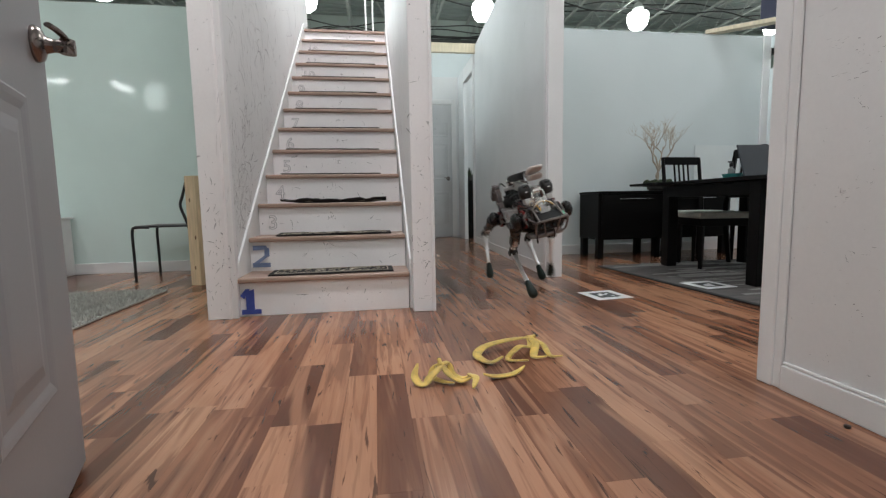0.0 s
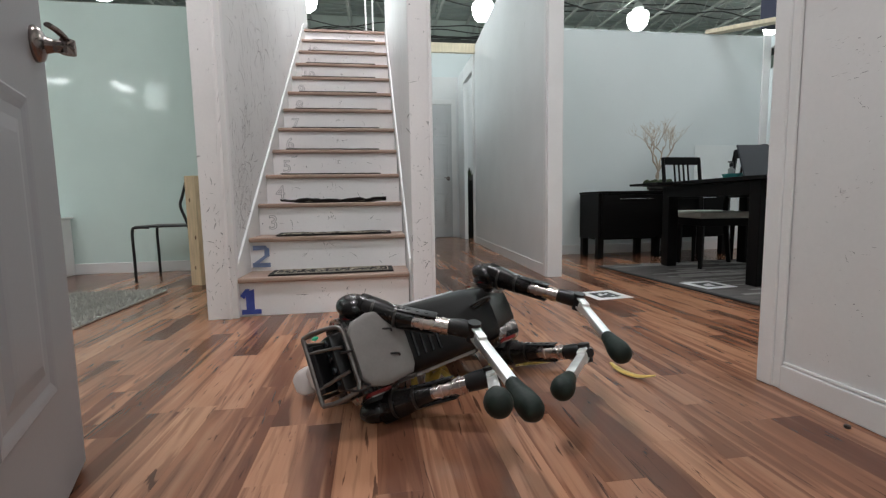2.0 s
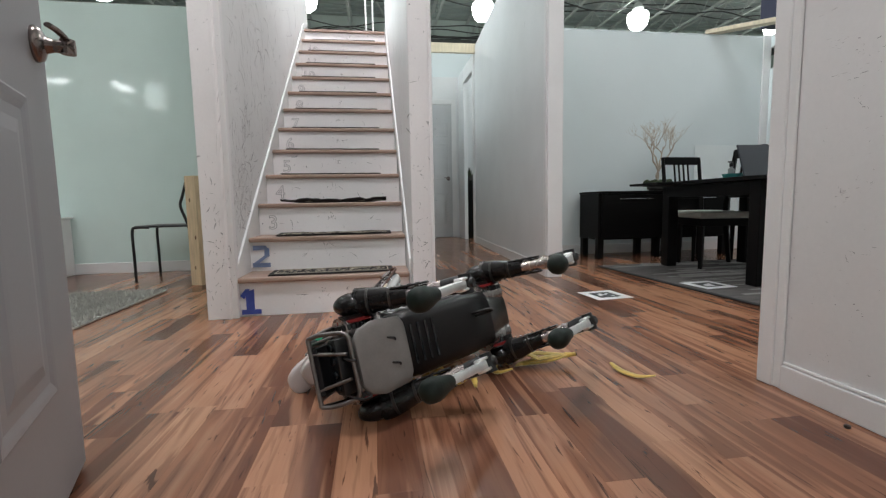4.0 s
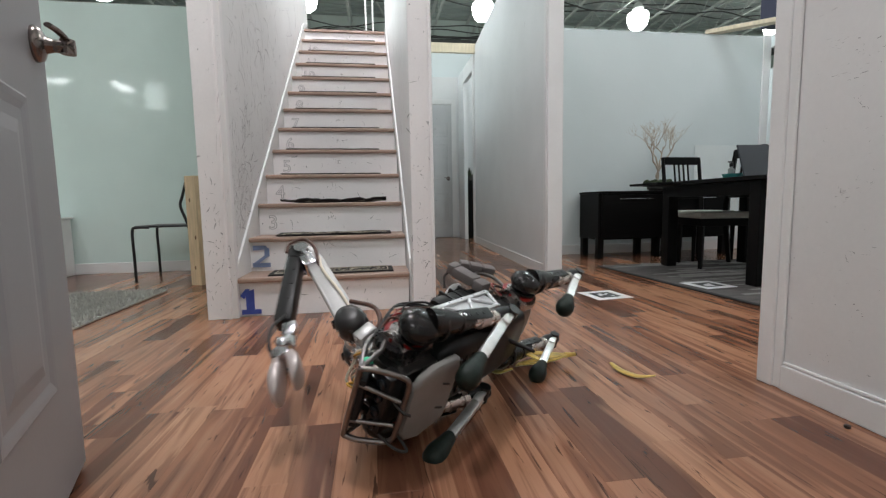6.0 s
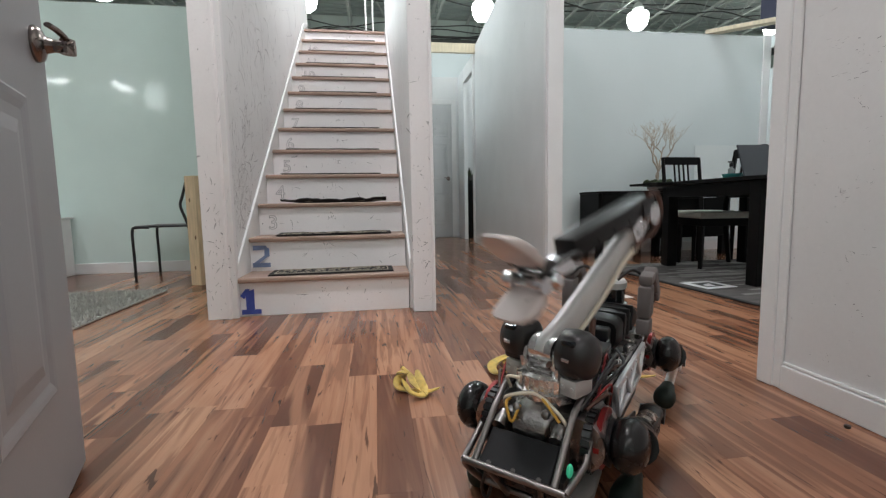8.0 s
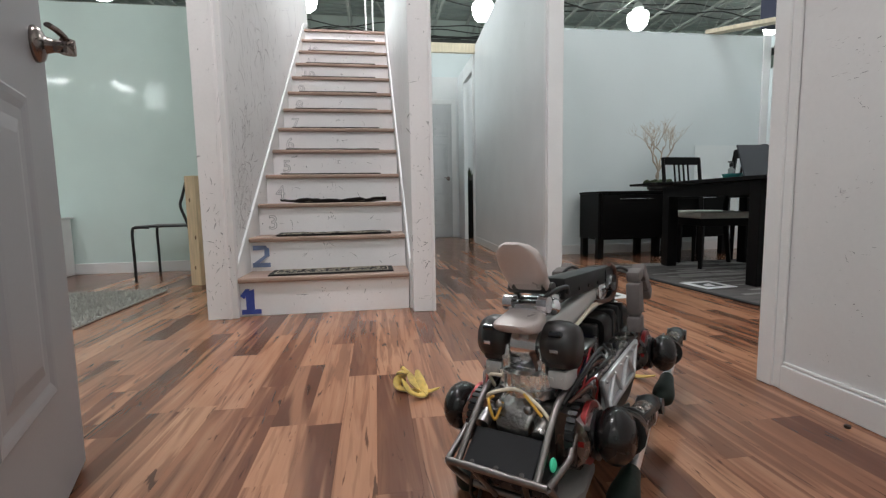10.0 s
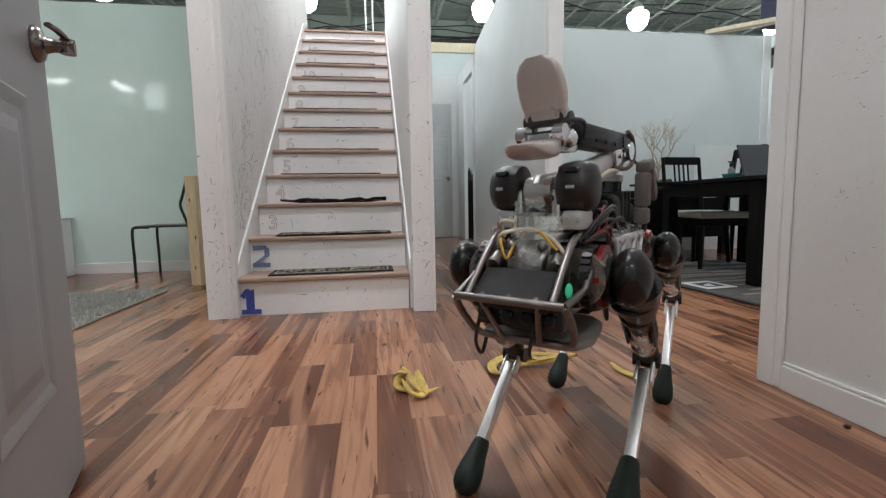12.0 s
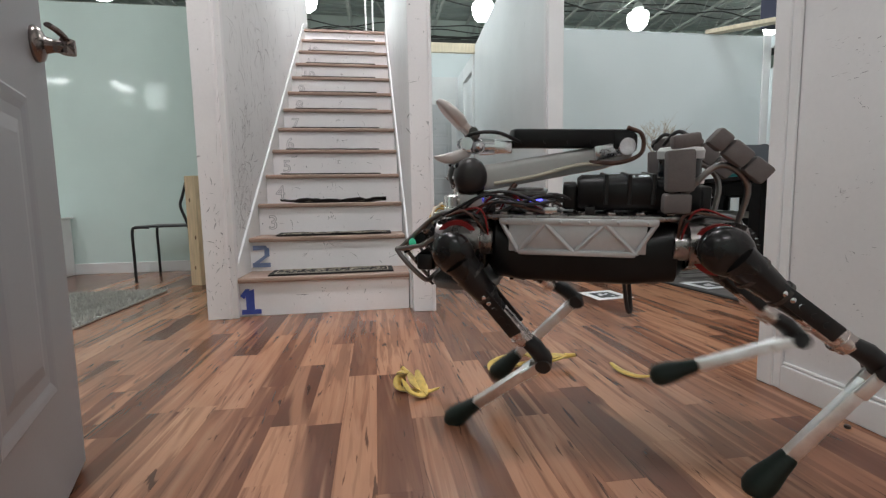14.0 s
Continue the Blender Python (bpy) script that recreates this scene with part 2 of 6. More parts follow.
def tread_z(i):
    return 0.012 + RISE * i


def wall_box(name, x0, y0, z0, x1, y1, z1, material, label, m=None):
    bm = bmesh.new()
    box(bm, x0, y0, z0, x1, y1, z1, 0.003, m)
    return setting(name, bm, material, label, "wall")


# ground under the strips
bm = bmesh.new()
box(bm, -9, -7, -0.3, 14, 10, -0.014)
setting("ground", bm, M_CONCRETE, "dull concrete slab under the laminate floor", "floor")

# warehouse shell round the mock-up house
bm = bmesh.new()
box(bm, -9, 9.6, -0.05, 14, 9.9, 5.4)
setting("wall_north", bm, M_HALLWALL, "pale green painted warehouse wall", "wall")
bm = bmesh.new()
box(bm, -9, -7, -0.05, 14, -6.7, 5.4)
setting("wall_south", bm, M_HALLWALL, "pale green painted warehouse wall", "wall")
bm = bmesh.new()
box(bm, -9.3, -7, -0.05, -9, 9.9, 5.4)
setting("wall_west", bm, M_HALLWALL, "pale green painted warehouse wall", "wall")
bm = bmesh.new()
box(bm, 14, -7, -0.05, 14.3, 9.9, 5.4)
setting("wall_east", bm, M_HALLWALL, "pale green painted warehouse wall", "wall")


def roof():
    bm = bmesh.new()
    box(bm, -9.3, -7, 5.3, 14.3, 9.9, 5.42)
    for i in range(72):
        y = -6.6 + i * 0.225
        box(bm, -9, y, 5.275, 14, y + 0.1, 5.3)
    ob = setting("ceiling", bm, M_ROOF, "grey green ribbed metal warehouse roof deck", "ceiling")
    return ob


roof()


def roof_truss():
    """An open web joist running along y."""
    bm = bmesh.new()
    for z, r in ((5.18, 0.03), (4.72, 0.025)):
        box(bm, -r, -6.6, z - 0.02, r, 9.6, z + 0.02)
    n = 20
    for i in range(n):
        y0 = -6.6 + i * 16.2 / n
        rod(bm, (0, y0, 4.72), (0, y0 + 8.1 / n, 5.18), 0.009, seg=6)
        rod(bm, (0, y0 + 8.1 / n, 5.18), (0, y0 + 16.2 / n, 4.72), 0.009, seg=6)
    return tagged(part("roof_truss", bm, M_STEEL), "pale grey open web steel roof joist", "roof truss", "roof trusses")


first = roof_truss()
first.matrix_basis = pose(-6.6, 0, 0)
for i in range(1, 21):
    copy_thing(first, pose(-6.6 + 0.98 * i, 0, 0))


def roof_services():
    """Dark pipes, conduits and sagging cables slung under the far bay of the roof."""
    dark = mat("dark_pipe", (0.05, 0.05, 0.048), 0.5, vary=0.3)
    for y, z, r in ((8.6, 4.42, 0.055), (8.9, 4.62, 0.03)):
        bm = bmesh.new()
        rod(bm, (-9, y, z), (14, y, z), r, seg=10)
        tagged(part("roof_pipe", bm, dark, smooth=True), "dark pipe running under the warehouse roof", "pipe", "roof pipes")
    rng = random.Random(77)
    for c in range(7):
        y, z = rng.uniform(6.8, 9.2), rng.uniform(4.62, 4.9)
        x, pts = -8.0 + rng.uniform(0, 2), []
        while x < 13:
            pts.append((x, y + rng.uniform(-0.12, 0.12), z - (0.1 if len(pts) % 2 else 0.0) * rng.uniform(0.6, 1.6)))
            x += 0.98
        bm = bmesh.new()
        tube(bm, curve_pts(pts, 4), 0.013, 6)
        tagged(part("roof_cable", bm, dark, smooth=70), "black cable slung loosely between the roof joists", "cable", "roof cables")
    for k in range(9):
        x = -7.5 + 2.3 * k + rng.uniform(-0.4, 0.4)
        bm = bmesh.new()
        rod(bm, (x, 3.0, 4.95), (x + 1.6, 9.5, 4.95), 0.022, seg=8)
        tagged(part("conduit", bm, M_STEEL, smooth=True), "thin grey conduit fixed under the roof deck", "conduit", "roof conduits")


roof_services()


def ceiling_lamps():
    def build():
        th = thing("high_bay_lamp", "white glowing globe lamp hung from the warehouse roof", "lamp", group="roof lamps")
        bm = bmesh.new()
        lathe(bm, [(0.04, 4.14), (0.11, 4.15), (0.17, 4.20), (0.205, 4.30), (0.215, 4.40), (0.20, 4.46), (0.12, 4.5)], 24)
        part("globe", bm, M_LAMP, th, "glowing white globe", True)
        bm = bmesh.new()
        lathe(bm, [(0.11, 4.505), (0.12, 4.56), (0.07, 4.66), (0.02, 4.7)], 20)
        part("ballast", bm, M_STEEL, th, smooth=True)
        bm = bmesh.new()
        rod(bm, (0, 0, 4.68), (0, 0, 5.31), 0.008, seg=6)
        part("hanger", bm, M_STEEL, th)
        return th
    one = build()
    spots = []
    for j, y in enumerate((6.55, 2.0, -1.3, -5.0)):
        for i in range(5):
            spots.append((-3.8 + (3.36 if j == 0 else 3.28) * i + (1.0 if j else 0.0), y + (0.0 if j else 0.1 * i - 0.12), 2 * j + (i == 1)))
    # two unseen lamps added to brighten the hall and the far partition
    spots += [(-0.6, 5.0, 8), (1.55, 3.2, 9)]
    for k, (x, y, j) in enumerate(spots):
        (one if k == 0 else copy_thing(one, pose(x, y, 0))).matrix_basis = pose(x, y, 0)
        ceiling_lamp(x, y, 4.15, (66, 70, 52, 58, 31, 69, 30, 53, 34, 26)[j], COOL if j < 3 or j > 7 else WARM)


ceiling_lamps()

# ---- stair walls
wall_box("wall_stair_left", -0.14, 0.0, -0.01, -0.012, 3.25, 3.7, M_STAIRWALL, "scratched white stair wall with scuffed end")
wall_box("wall_stair_right", 0.885, -0.05, -0.01, 1.0, 3.15, 3.7, M_STAIRWALL, "scratched white stair wall")


def casing(name, x0, x1, y, z1, material=None, label="scuffed white painted end trim"):
    bm = bmesh.new()
    box(bm, x0, y - 0.018, 0.0, x1, y - 0.001, z1, 0.003)
    box(bm, x1 - 0.02, y - 0.026, 0.0, x1 - 0.004, y - 0.016, z1, 0.003)
    return tagged(part(name, bm, material or M_SCUFF), label, "trim", kind="structure")


casing("trim_post_left", -0.145, -0.028, 0.0, 3.69)
casing("trim_post_right", 0.887, 1.004, -0.05, 3.69)
bm = bmesh.new()
box(bm, -0.03, -0.012, 0.0, 0.0, 0.03, 3.69, 0.003)
setting("trim_corner", bm, M_TRIM, "white corner bead on the stair wall", "trim")


def staircase():
    th = thing("staircase", "white painted wooden staircase with worn wood treads", "staircase", kind="structure")
    for i in range(1, 14):
        y = (i - 1) * RUN
        z = tread_z(i)
        bm = bmesh.new()
        z0 = 0.0 if i == 1 else tread_z(i - 1)
        box(bm, 0.0, y + NOSE, z0 + 0.0005, STAIR_W, y + NOSE + 0.018, z - 0.026, 0.001)
        part("riser", bm, M_RISER, th)
        bm = bmesh.new()
        wide = 0.0 if i > 1 else 0.012
        depth = RUN + NOSE + 0.012 if i < 13 else 1.3
        box(bm, 0.0 - wide * 0.5, y, z - 0.026, STAIR_W + wide * 0.4, y + depth - 0.001 * i, z, 0.008 if i < 13 else 0.004)
        part("tread", bm, M_TREAD, th)
    for x0, x1 in ((-0.0115, 0.0), (STAIR_W + 0.0045, STAIR_W + 0.0155)):
        bm = bmesh.new()
        out = [(0.03, 0.0), (0.03, 0.27), (12 * RUN + 0.03, tread_z(13) + 0.07), (12 * RUN + 0.35, tread_z(13) + 0.07), (12 * RUN + 0.35, tread_z(13) - 0.4)]
        prism(bm, out, x1 - x0, Matrix(((0, 1, 0, x0), (1, 0, 0, 0), (0, 0, 1, 0), (0, 0, 0, 1))))
        part("skirt_board", bm, M_STAIRWALL, th)
    return th


stairs = staircase()

# ---- left room
wall_box("wall_left_back", -4.2, 1.97, -0.01, -0.14, 2.09, 2.30, M_GLOSS, "glossy pale green white board wall")
bm = bmesh.new()
box(bm, -4.2, 1.955, 0.0, -0.141, 1.969, 0.095, 0.003)
setting("baseboard_left", bm, M_TRIM, "white painted baseboard", "baseboard")
wall_box("wall_left_far", -4.32, -2.0, -0.01, -4.2, 2.09, 2.30, M_GLOSS, "glossy pale green white board wall")

# ---- hall
HALL = Matrix.Translation((1.965, 0.80, 0)) @ Matrix.Rotation(math.atan2(-0.16, 3.1), 4, "Z")
wall_box("wall_hall", 0.0, 0.02, -0.01, 0.105, 3.15, 2.72, M_WALL, "plain white hall partition", HALL)
bm = bmesh.new()
box(bm, -0.005, 0.0, 0.0, 0.11, 0.019, 2.72, 0.003, HALL)
box(bm, -0.014, 0.02, 0.0, -0.001, 0.075, 2.72, 0.003, HALL)
setting("trim_hall_end", bm, M_TRIM, "white trim on the partition end", "trim")
bm = bmesh.new()
box(bm, -0.013, 0.078, 0.0, -0.001, 3.14, 0.09, 0.003, HALL)
setting("baseboard_hall", bm, M_TRIM, "white painted baseboard", "baseboard")
bm = bmesh.new()
box(bm, 1.001, 3.88, 2.617, 2.2, 3.922, 2.745, 0.004)
setting("hall_beam", bm, M_PALEPINE, "bare pine header over the hall", "beam")
wall_box("wall_hall_end", 0.9, 5.08, -0.01, 2.6, 5.2, 2.62, M_WALL, "plain white wall at the hall end")
wall_box("wall_hall_left", 0.88, 3.17, -0.01, 1.0, 5.07, 2.62, M_WALL, "plain white hall wall")
wall_box("wall_hall_right", 2.10, 4.6, -0.01, 2.155, 5.075, 2.62, M_WALL, "plain white hall wall end")
bm = bmesh.new()
box(bm, 2.10, 3.93, 2.41, 2.155, 4.598, 2.62, 0.003)
setting("hall_lintel", bm, M_TRIM, "white lintel over the side room opening", "trim")
bm = bmesh.new()
box(bm, 2.095, 3.925, 0.0, 2.16, 3.955, 2.409, 0.003)
setting("trim_side_opening", bm, M_TRIM, "white jamb of the side room opening", "trim")
wall_box("wall_far_partition", 0.9, 5.8, -0.01, 4.2, 5.9, 3.33, M_CLEAN, "bright white partition behind the hall")
wall_box("wall_side_room", 3.6, 3.3, -0.01, 3.7, 5.2, 2.62, M_CLEAN, "bright white side room wall")
wall_box("wall_side_back", 2.61, 5.08, -0.01, 3.59, 5.2, 2.62, M_CLEAN, "bright white side room wall")

# ---- dining room
wall_box("wall_dining_back", 2.21, 2.15, -0.01, 4.965, 2.27, 2.31, M_CLEAN, "clean pale white dining room wall")
wall_box("wall_dining_side", 5.05, -2.6, -0.01, 5.17, 2.149, 1.98, M_CLEAN, "clean pale white dining room wall")
wall_box("wall_dining_side_top", 5.05, -2.6, 2.2, 5.17, 2.149, 2.335, M_CLEAN, "clean pale white wall band over the gap")
wall_box("wall_dining_side_mid", 5.05, -2.6, 1.981, 5.17, 1.55, 2.199, M_CLEAN, "clean pale white wall beside the gap")
bm = bmesh.new()
box(bm, 4.966, 2.135, -0.005, 5.06, 2.27, 2.335, 0.004)
setting("trim_dining_corner", bm, M_TRIM, "white corner post of the dining room", "trim")
bm = bmesh.new()
box(bm, 2.23, 2.135, 0.0, 4.965, 2.149, 0.1, 0.003)
setting("baseboard_dining", bm, M_TRIM, "white painted baseboard", "baseboard")
bm = bmesh.new()
box(bm, 2.21, 2.15, 2.311, 4.965, 2.27, 2.325, 0.003)
setting("wall_cap", bm, M_CLEAN, "white top plate on the dining room wall", "trim")

# ---- near right wall
wall_box("wall_near_right", 1.872, -4.2, -0.01, 1.985, -1.205, 3.4, M_NEAR_WALL, "scuffed white wall beside the opening")


def near_casing():
    bm = bmesh.new()
    box(bm, 1.868, -1.203, 0.0, 1.99, -1.18, 3.39, 0.003)
    box(bm, 1.857, -1.234, 0.0, 1.8715, -1.182, 3.39, 0.004)
    box(bm, 1.862, -1.262, 0.0, 1.8713, -1.2330, 3.39, 0.005)
    setting("trim_near_opening", bm, M_TRIM, "white casing of the wide opening", "trim")
    bm = bmesh.new()
    box(bm, 1.859, -4.2, 0.0, 1.8715, -1.2625, 0.074, 0.003)
    box(bm, 1.863, -4.2, 0.0745, 1.8715, -1.2625, 0.086, 0.004)
    setting("baseboard_near", bm, M_TRIM, "white painted baseboard", "baseboard")


near_casing()


def tube_lights():
    """Bare strip lamps and a high lit window on the south side, mirrored in the glossy boards."""
    bright = glow("strip_lamp", (0.93, 1.0, 1.0), 22.0)
    pane = glow("lit_pane", (0.9, 1.0, 1.0), 4.5)
    for a, b in (((-5.41, -5.82, 3.6), (-5.41, -6.6, 3.6)), ((-6.75, -5.75, 3.6), (-6.4, -5.75, 3.6))):
        th = thing("strip_lamp", "bare glowing strip lamp on two hangers", "lamp", group="strip lamps")
        bm = bmesh.new()
        rod(bm, a, b, 0.045, seg=12)
        part("lamp_tube", bm, bright, th, "glowing white tube", True)
        bm = bmesh.new()
        for p in (a, b):
            rod(bm, (p[0], p[1], p[2] + 0.015), (p[0], p[1], 5.27), 0.006, seg=6)
        part("hanger", bm, M_STEEL, th)
    th = thing("window_1", "small square lit window high in the warehouse wall", "window", kind="structure")
    bm = bmesh.new()
    box(bm, -5.1, -6.69, 3.16, -4.62, -6.68, 3.8, 0.002)
    part("pane", bm, pane, th, "bright pane")
    bm = bmesh.new()
    for q in ((-5.15, 3.11, -5.1, 3.85), (-4.62, 3.11, -4.57, 3.85), (-5.1, 3.11, -4.62, 3.16), (-5.1, 3.8, -4.62, 3.85)):
        box(bm, q[0], -6.7, q[1], q[2], -6.66, q[3], 0.003)
    part("window_frame", bm, M_TRIM, th)


tube_lights()

# ---------------------------------------------------------------- robot dog
HX, HY, L1, L2 = 0.257, 0.140, 0.324, 0.304
SHOULDER = Vector((0.257, 0.0, 0.136))
A1, A2, AJ = 0.382, 0.354, 0.127

M_SHELL = mat("black_gloss_shell", (0.0085, 0.0072, 0.007), 0.27, vary=0.35, scale=14, bump=0.05, coat=0.1, spec=0.4)
M_MOTOR = mat("dark_grey_casing", (0.019, 0.0165, 0.0165), 0.34, vary=0.25, scale=18, bump=0.05)
M_HULL = mat("black_hull_plastic", (0.006, 0.0055, 0.0055), 0.4, vary=0.3, scale=12, bump=0.08, spec=0.3)
M_ALU = mat("machined_aluminium", (0.82, 0.81, 0.80), 0.24, 1.0, vary=0.12, scale=16, bump=0.04)
M_SHIN = mat("satin_aluminium", (0.93, 0.92, 0.91), 0.42, 1.0, vary=0.08, scale=30, bump=0.05)
M_HIP = mat("worn_hip_metal", (0.34, 0.31, 0.30), 0.28, 1.0, vary=0.45, scale=34, bump=0.3)
M_SLEEVE = mat("rubbed_steel_sleeve", (0.66, 0.58, 0.55), 0.26, 1.0, vary=0.2, scale=25, bump=0.05)
M_FRAME = mat("pale_milled_plate", (0.60, 0.60, 0.61), 0.42, 0.55, vary=0.1, scale=16, bump=0.05)
M_LINK = mat("grey_arm_plate", (0.56, 0.55, 0.54), 0.38, 0.35, vary=0.08, scale=10, bump=0.04)
M_FOAM = mat("grey_foam_pad", (0.155, 0.135, 0.13), 0.85, vary=0.16, scale=22, bump=0.25, grain=260)
M_PUMP = mat("crumpled_foil", (0.32, 0.31, 0.30), 0.3, 1.0, vary=0.4, scale=45, bump=1.2, grain=70)
M_PADPLATE = mat("grey_belly_plate", (0.21, 0.195, 0.185), 0.55, vary=0.12, scale=18, bump=0.08)
M_JAW = mat("pale_jaw_plastic", (0.60, 0.53, 0.505), 0.3, 0.2, vary=0.06, scale=9, bump=0.04)
M_RUBBER = mat("dark_green_rubber", (0.007, 0.0145, 0.0105), 0.55, vary=0.4, scale=20, bump=0.4, grain=110, spec=0.35)
M_TUBE = mat("brushed_cage_tube", (0.24, 0.22, 0.21), 0.36, 1.0, vary=0.2, scale=18, bump=0.05)
M_RED = mat("red_anodised", (0.26, 0.015, 0.015), 0.35, 0.4, vary=0.2)
M_CABLE = mat("black_cable", (0.015, 0.013, 0.013), 0.5, vary=0.3)
M_BROWN = mat("brown_braid", (0.09, 0.038, 0.025), 0.5, vary=0.4, scale=60)
M_YELLOW = mat("yellow_wire", (0.62, 0.34, 0.05), 0.45, vary=0.15)
M_PALEWIRE = mat("pale_wire", (0.72, 0.64, 0.52), 0.45, vary=0.15)
M_BLUELED = glow("blue_light", (0.12, 0.12, 1.0), 3.0)
M_GREENLED = glow("green_light", (0.05, 0.5, 0.28), 0.25)
M_LENS = mat("dark_glass", (0.01, 0.012, 0.015), 0.08, vary=0.1, bump=0)
M_WHITECAP = mat("pale_cap", (0.62, 0.62, 0.61), 0.4, vary=0.08)
M_MATTE = mat("matte_black_panel", (0.006, 0.006, 0.007), 0.6, vary=0.3, scale=30, bump=0.05, spec=0.3)
M_DARKMETAL = mat("dark_machined_metal", (0.10, 0.095, 0.09), 0.32, 0.9, vary=0.25, scale=30, bump=0.08)


def rounded_hull(bm, xs, seg=14):
    """Loft of rounded boxes: rows of x, half width, z low, z high."""
    rings = []
    for x, w, z0, z1 in xs:
        c, h = (z0 + z1) / 2, (z1 - z0) / 2
        ring = []
        for k in range(seg):
            a = 2 * math.pi * (k + 0.5) / seg
            ca, sa = math.cos(a), math.sin(a)
            ring.append(bm.verts.new((x, w * math.copysign(abs(ca) ** 0.45, ca), c + h * math.copysign(abs(sa) ** 0.45, sa))))
        rings.append(ring)
    for a, b in zip(rings, rings[1:]):
        for k in range(seg):
            bm.faces.new((a[k], a[(k + 1) % seg], b[(k + 1) % seg], b[k]))
    bm.faces.new(list(reversed(rings[0])))
    bm.faces.new(rings[-1])


def robot_torso(dog):
    bm = bmesh.new()
    rounded_hull(bm, [(-0.215, 0.05, -0.05, 0.03), (-0.19, 0.088, -0.082, 0.045), (-0.10, 0.094, -0.09, 0.02), (0.12, 0.094, -0.09, 0.02), (0.175, 0.088, -0.085, 0.045), (0.2, 0.05, -0.06, 0.03)], 18)
    hull = part("body_shell", bm, M_HULL, dog, "black plastic belly shell", 50)
    for i in range(4):
        bm = bmesh.new()
        x = 0.06 + 0.026 * i
        box(bm, x, -0.055, -0.0925, x + 0.009, 0.055, -0.0885, 0.002)
        part("vent_slot", bm, M_LENS, hull)
    # side frames of milled metal with cross braces
    for s in (-1, 1):
        bm = bmesh.new()
        y0, y1 = (s * 0.094, s * 0.104)
        box(bm, -0.15, min(y0, y1), 0.042, 0.165, max(y0, y1), 0.056, 0.003)
        box(bm, -0.11, min(y0, y1), -0.022, 0.125, max(y0, y1), -0.010, 0.003)
        for a, b in (((-0.145, 0.046), (-0.11, -0.016)), ((-0.11, -0.016), (-0.05, 0.046)), ((-0.05, 0.046), (0.01, -0.016)), ((0.01, -0.016), (0.07, 0.046)), ((0.07, 0.046), (0.125, -0.016)), ((0.125, -0.016), (0.16, 0.046))):
            rod(bm, (a[0], s * 0.099, a[1]), (b[0], s * 0.099, b[1]), 0.005, seg=8)
        box(bm, -0.13, min(s * 0.09, s * 0.096), -0.016, 0.145, max(s * 0.09, s * 0.096), 0.046, 0.002)
        for i in range(6):
            ball(bm, (-0.13 + 0.056 * i, s * 0.105, 0.049), 0.0035, u=8, v=5)
        part("side_frame", bm, M_FRAME, dog, "milled bright aluminium side frame", True)
    bm = bmesh.new()
    box(bm, -0.2, -0.092, 0.05, 0.2, 0.092, 0.062, 0.004)
    for i in range(7):
        box(bm, -0.18 + i * 0.055, -0.085, 0.062, -0.165 + i * 0.055, 0.085, 0.067, 0.001)
    part("top_deck", bm, M_HIP, dog, "ribbed worn metal deck", True)
    bm = bmesh.new()
    rounded_hull(bm, [(-0.235, 0.06, 0.07, 0.118), (-0.225, 0.07, 0.066, 0.1225), (-0.152, 0.07, 0.066, 0.13), (-0.145, 0.07, 0.066, 0.142), (-0.005, 0.07, 0.066, 0.14), (0.004, 0.065, 0.07, 0.134)], 16)
    box(bm, 0.005, -0.055, 0.07, 0.035, 0.055, 0.124, 0.006)
    battery = part("battery", bm, M_HULL, dog, "black battery pack", 50)
    for i in range(3):
        bm = bmesh.new()
        box(bm, -0.145 + 0.045 * i, -0.073, 0.082, -0.137 + 0.045 * i, 0.073, 0.144, 0.002)
        part("strap", bm, M_BLACK, battery)
    # computer with blue light
    bm = bmesh.new()
    rod(bm, (0.115, 0.0, 0.067), (0.115, 0.0, 0.085), 0.05, 0.05, 24)
    unit = part("sensor_puck", bm, M_WHITECAP, dog, "pale round sensor base", True)
    bm = bmesh.new()
    rod(bm, (0.115, 0.0, 0.0855), (0.115, 0.0, 0.0895), 0.036, 0.034, 24)
    part("light_ring", bm, M_BLUELED, unit, "glowing blue ring", True)
    bm = bmesh.new()
    rod(bm, (0.115, 0.0, 0.090), (0.115, 0.0, 0.112), 0.044, 0.036, 24)
    box(bm, 0.07, -0.07, 0.098, 0.16, 0.07, 0.108, 0.004)
    part("cover", bm, M_DARKMETAL, unit, smooth=True)


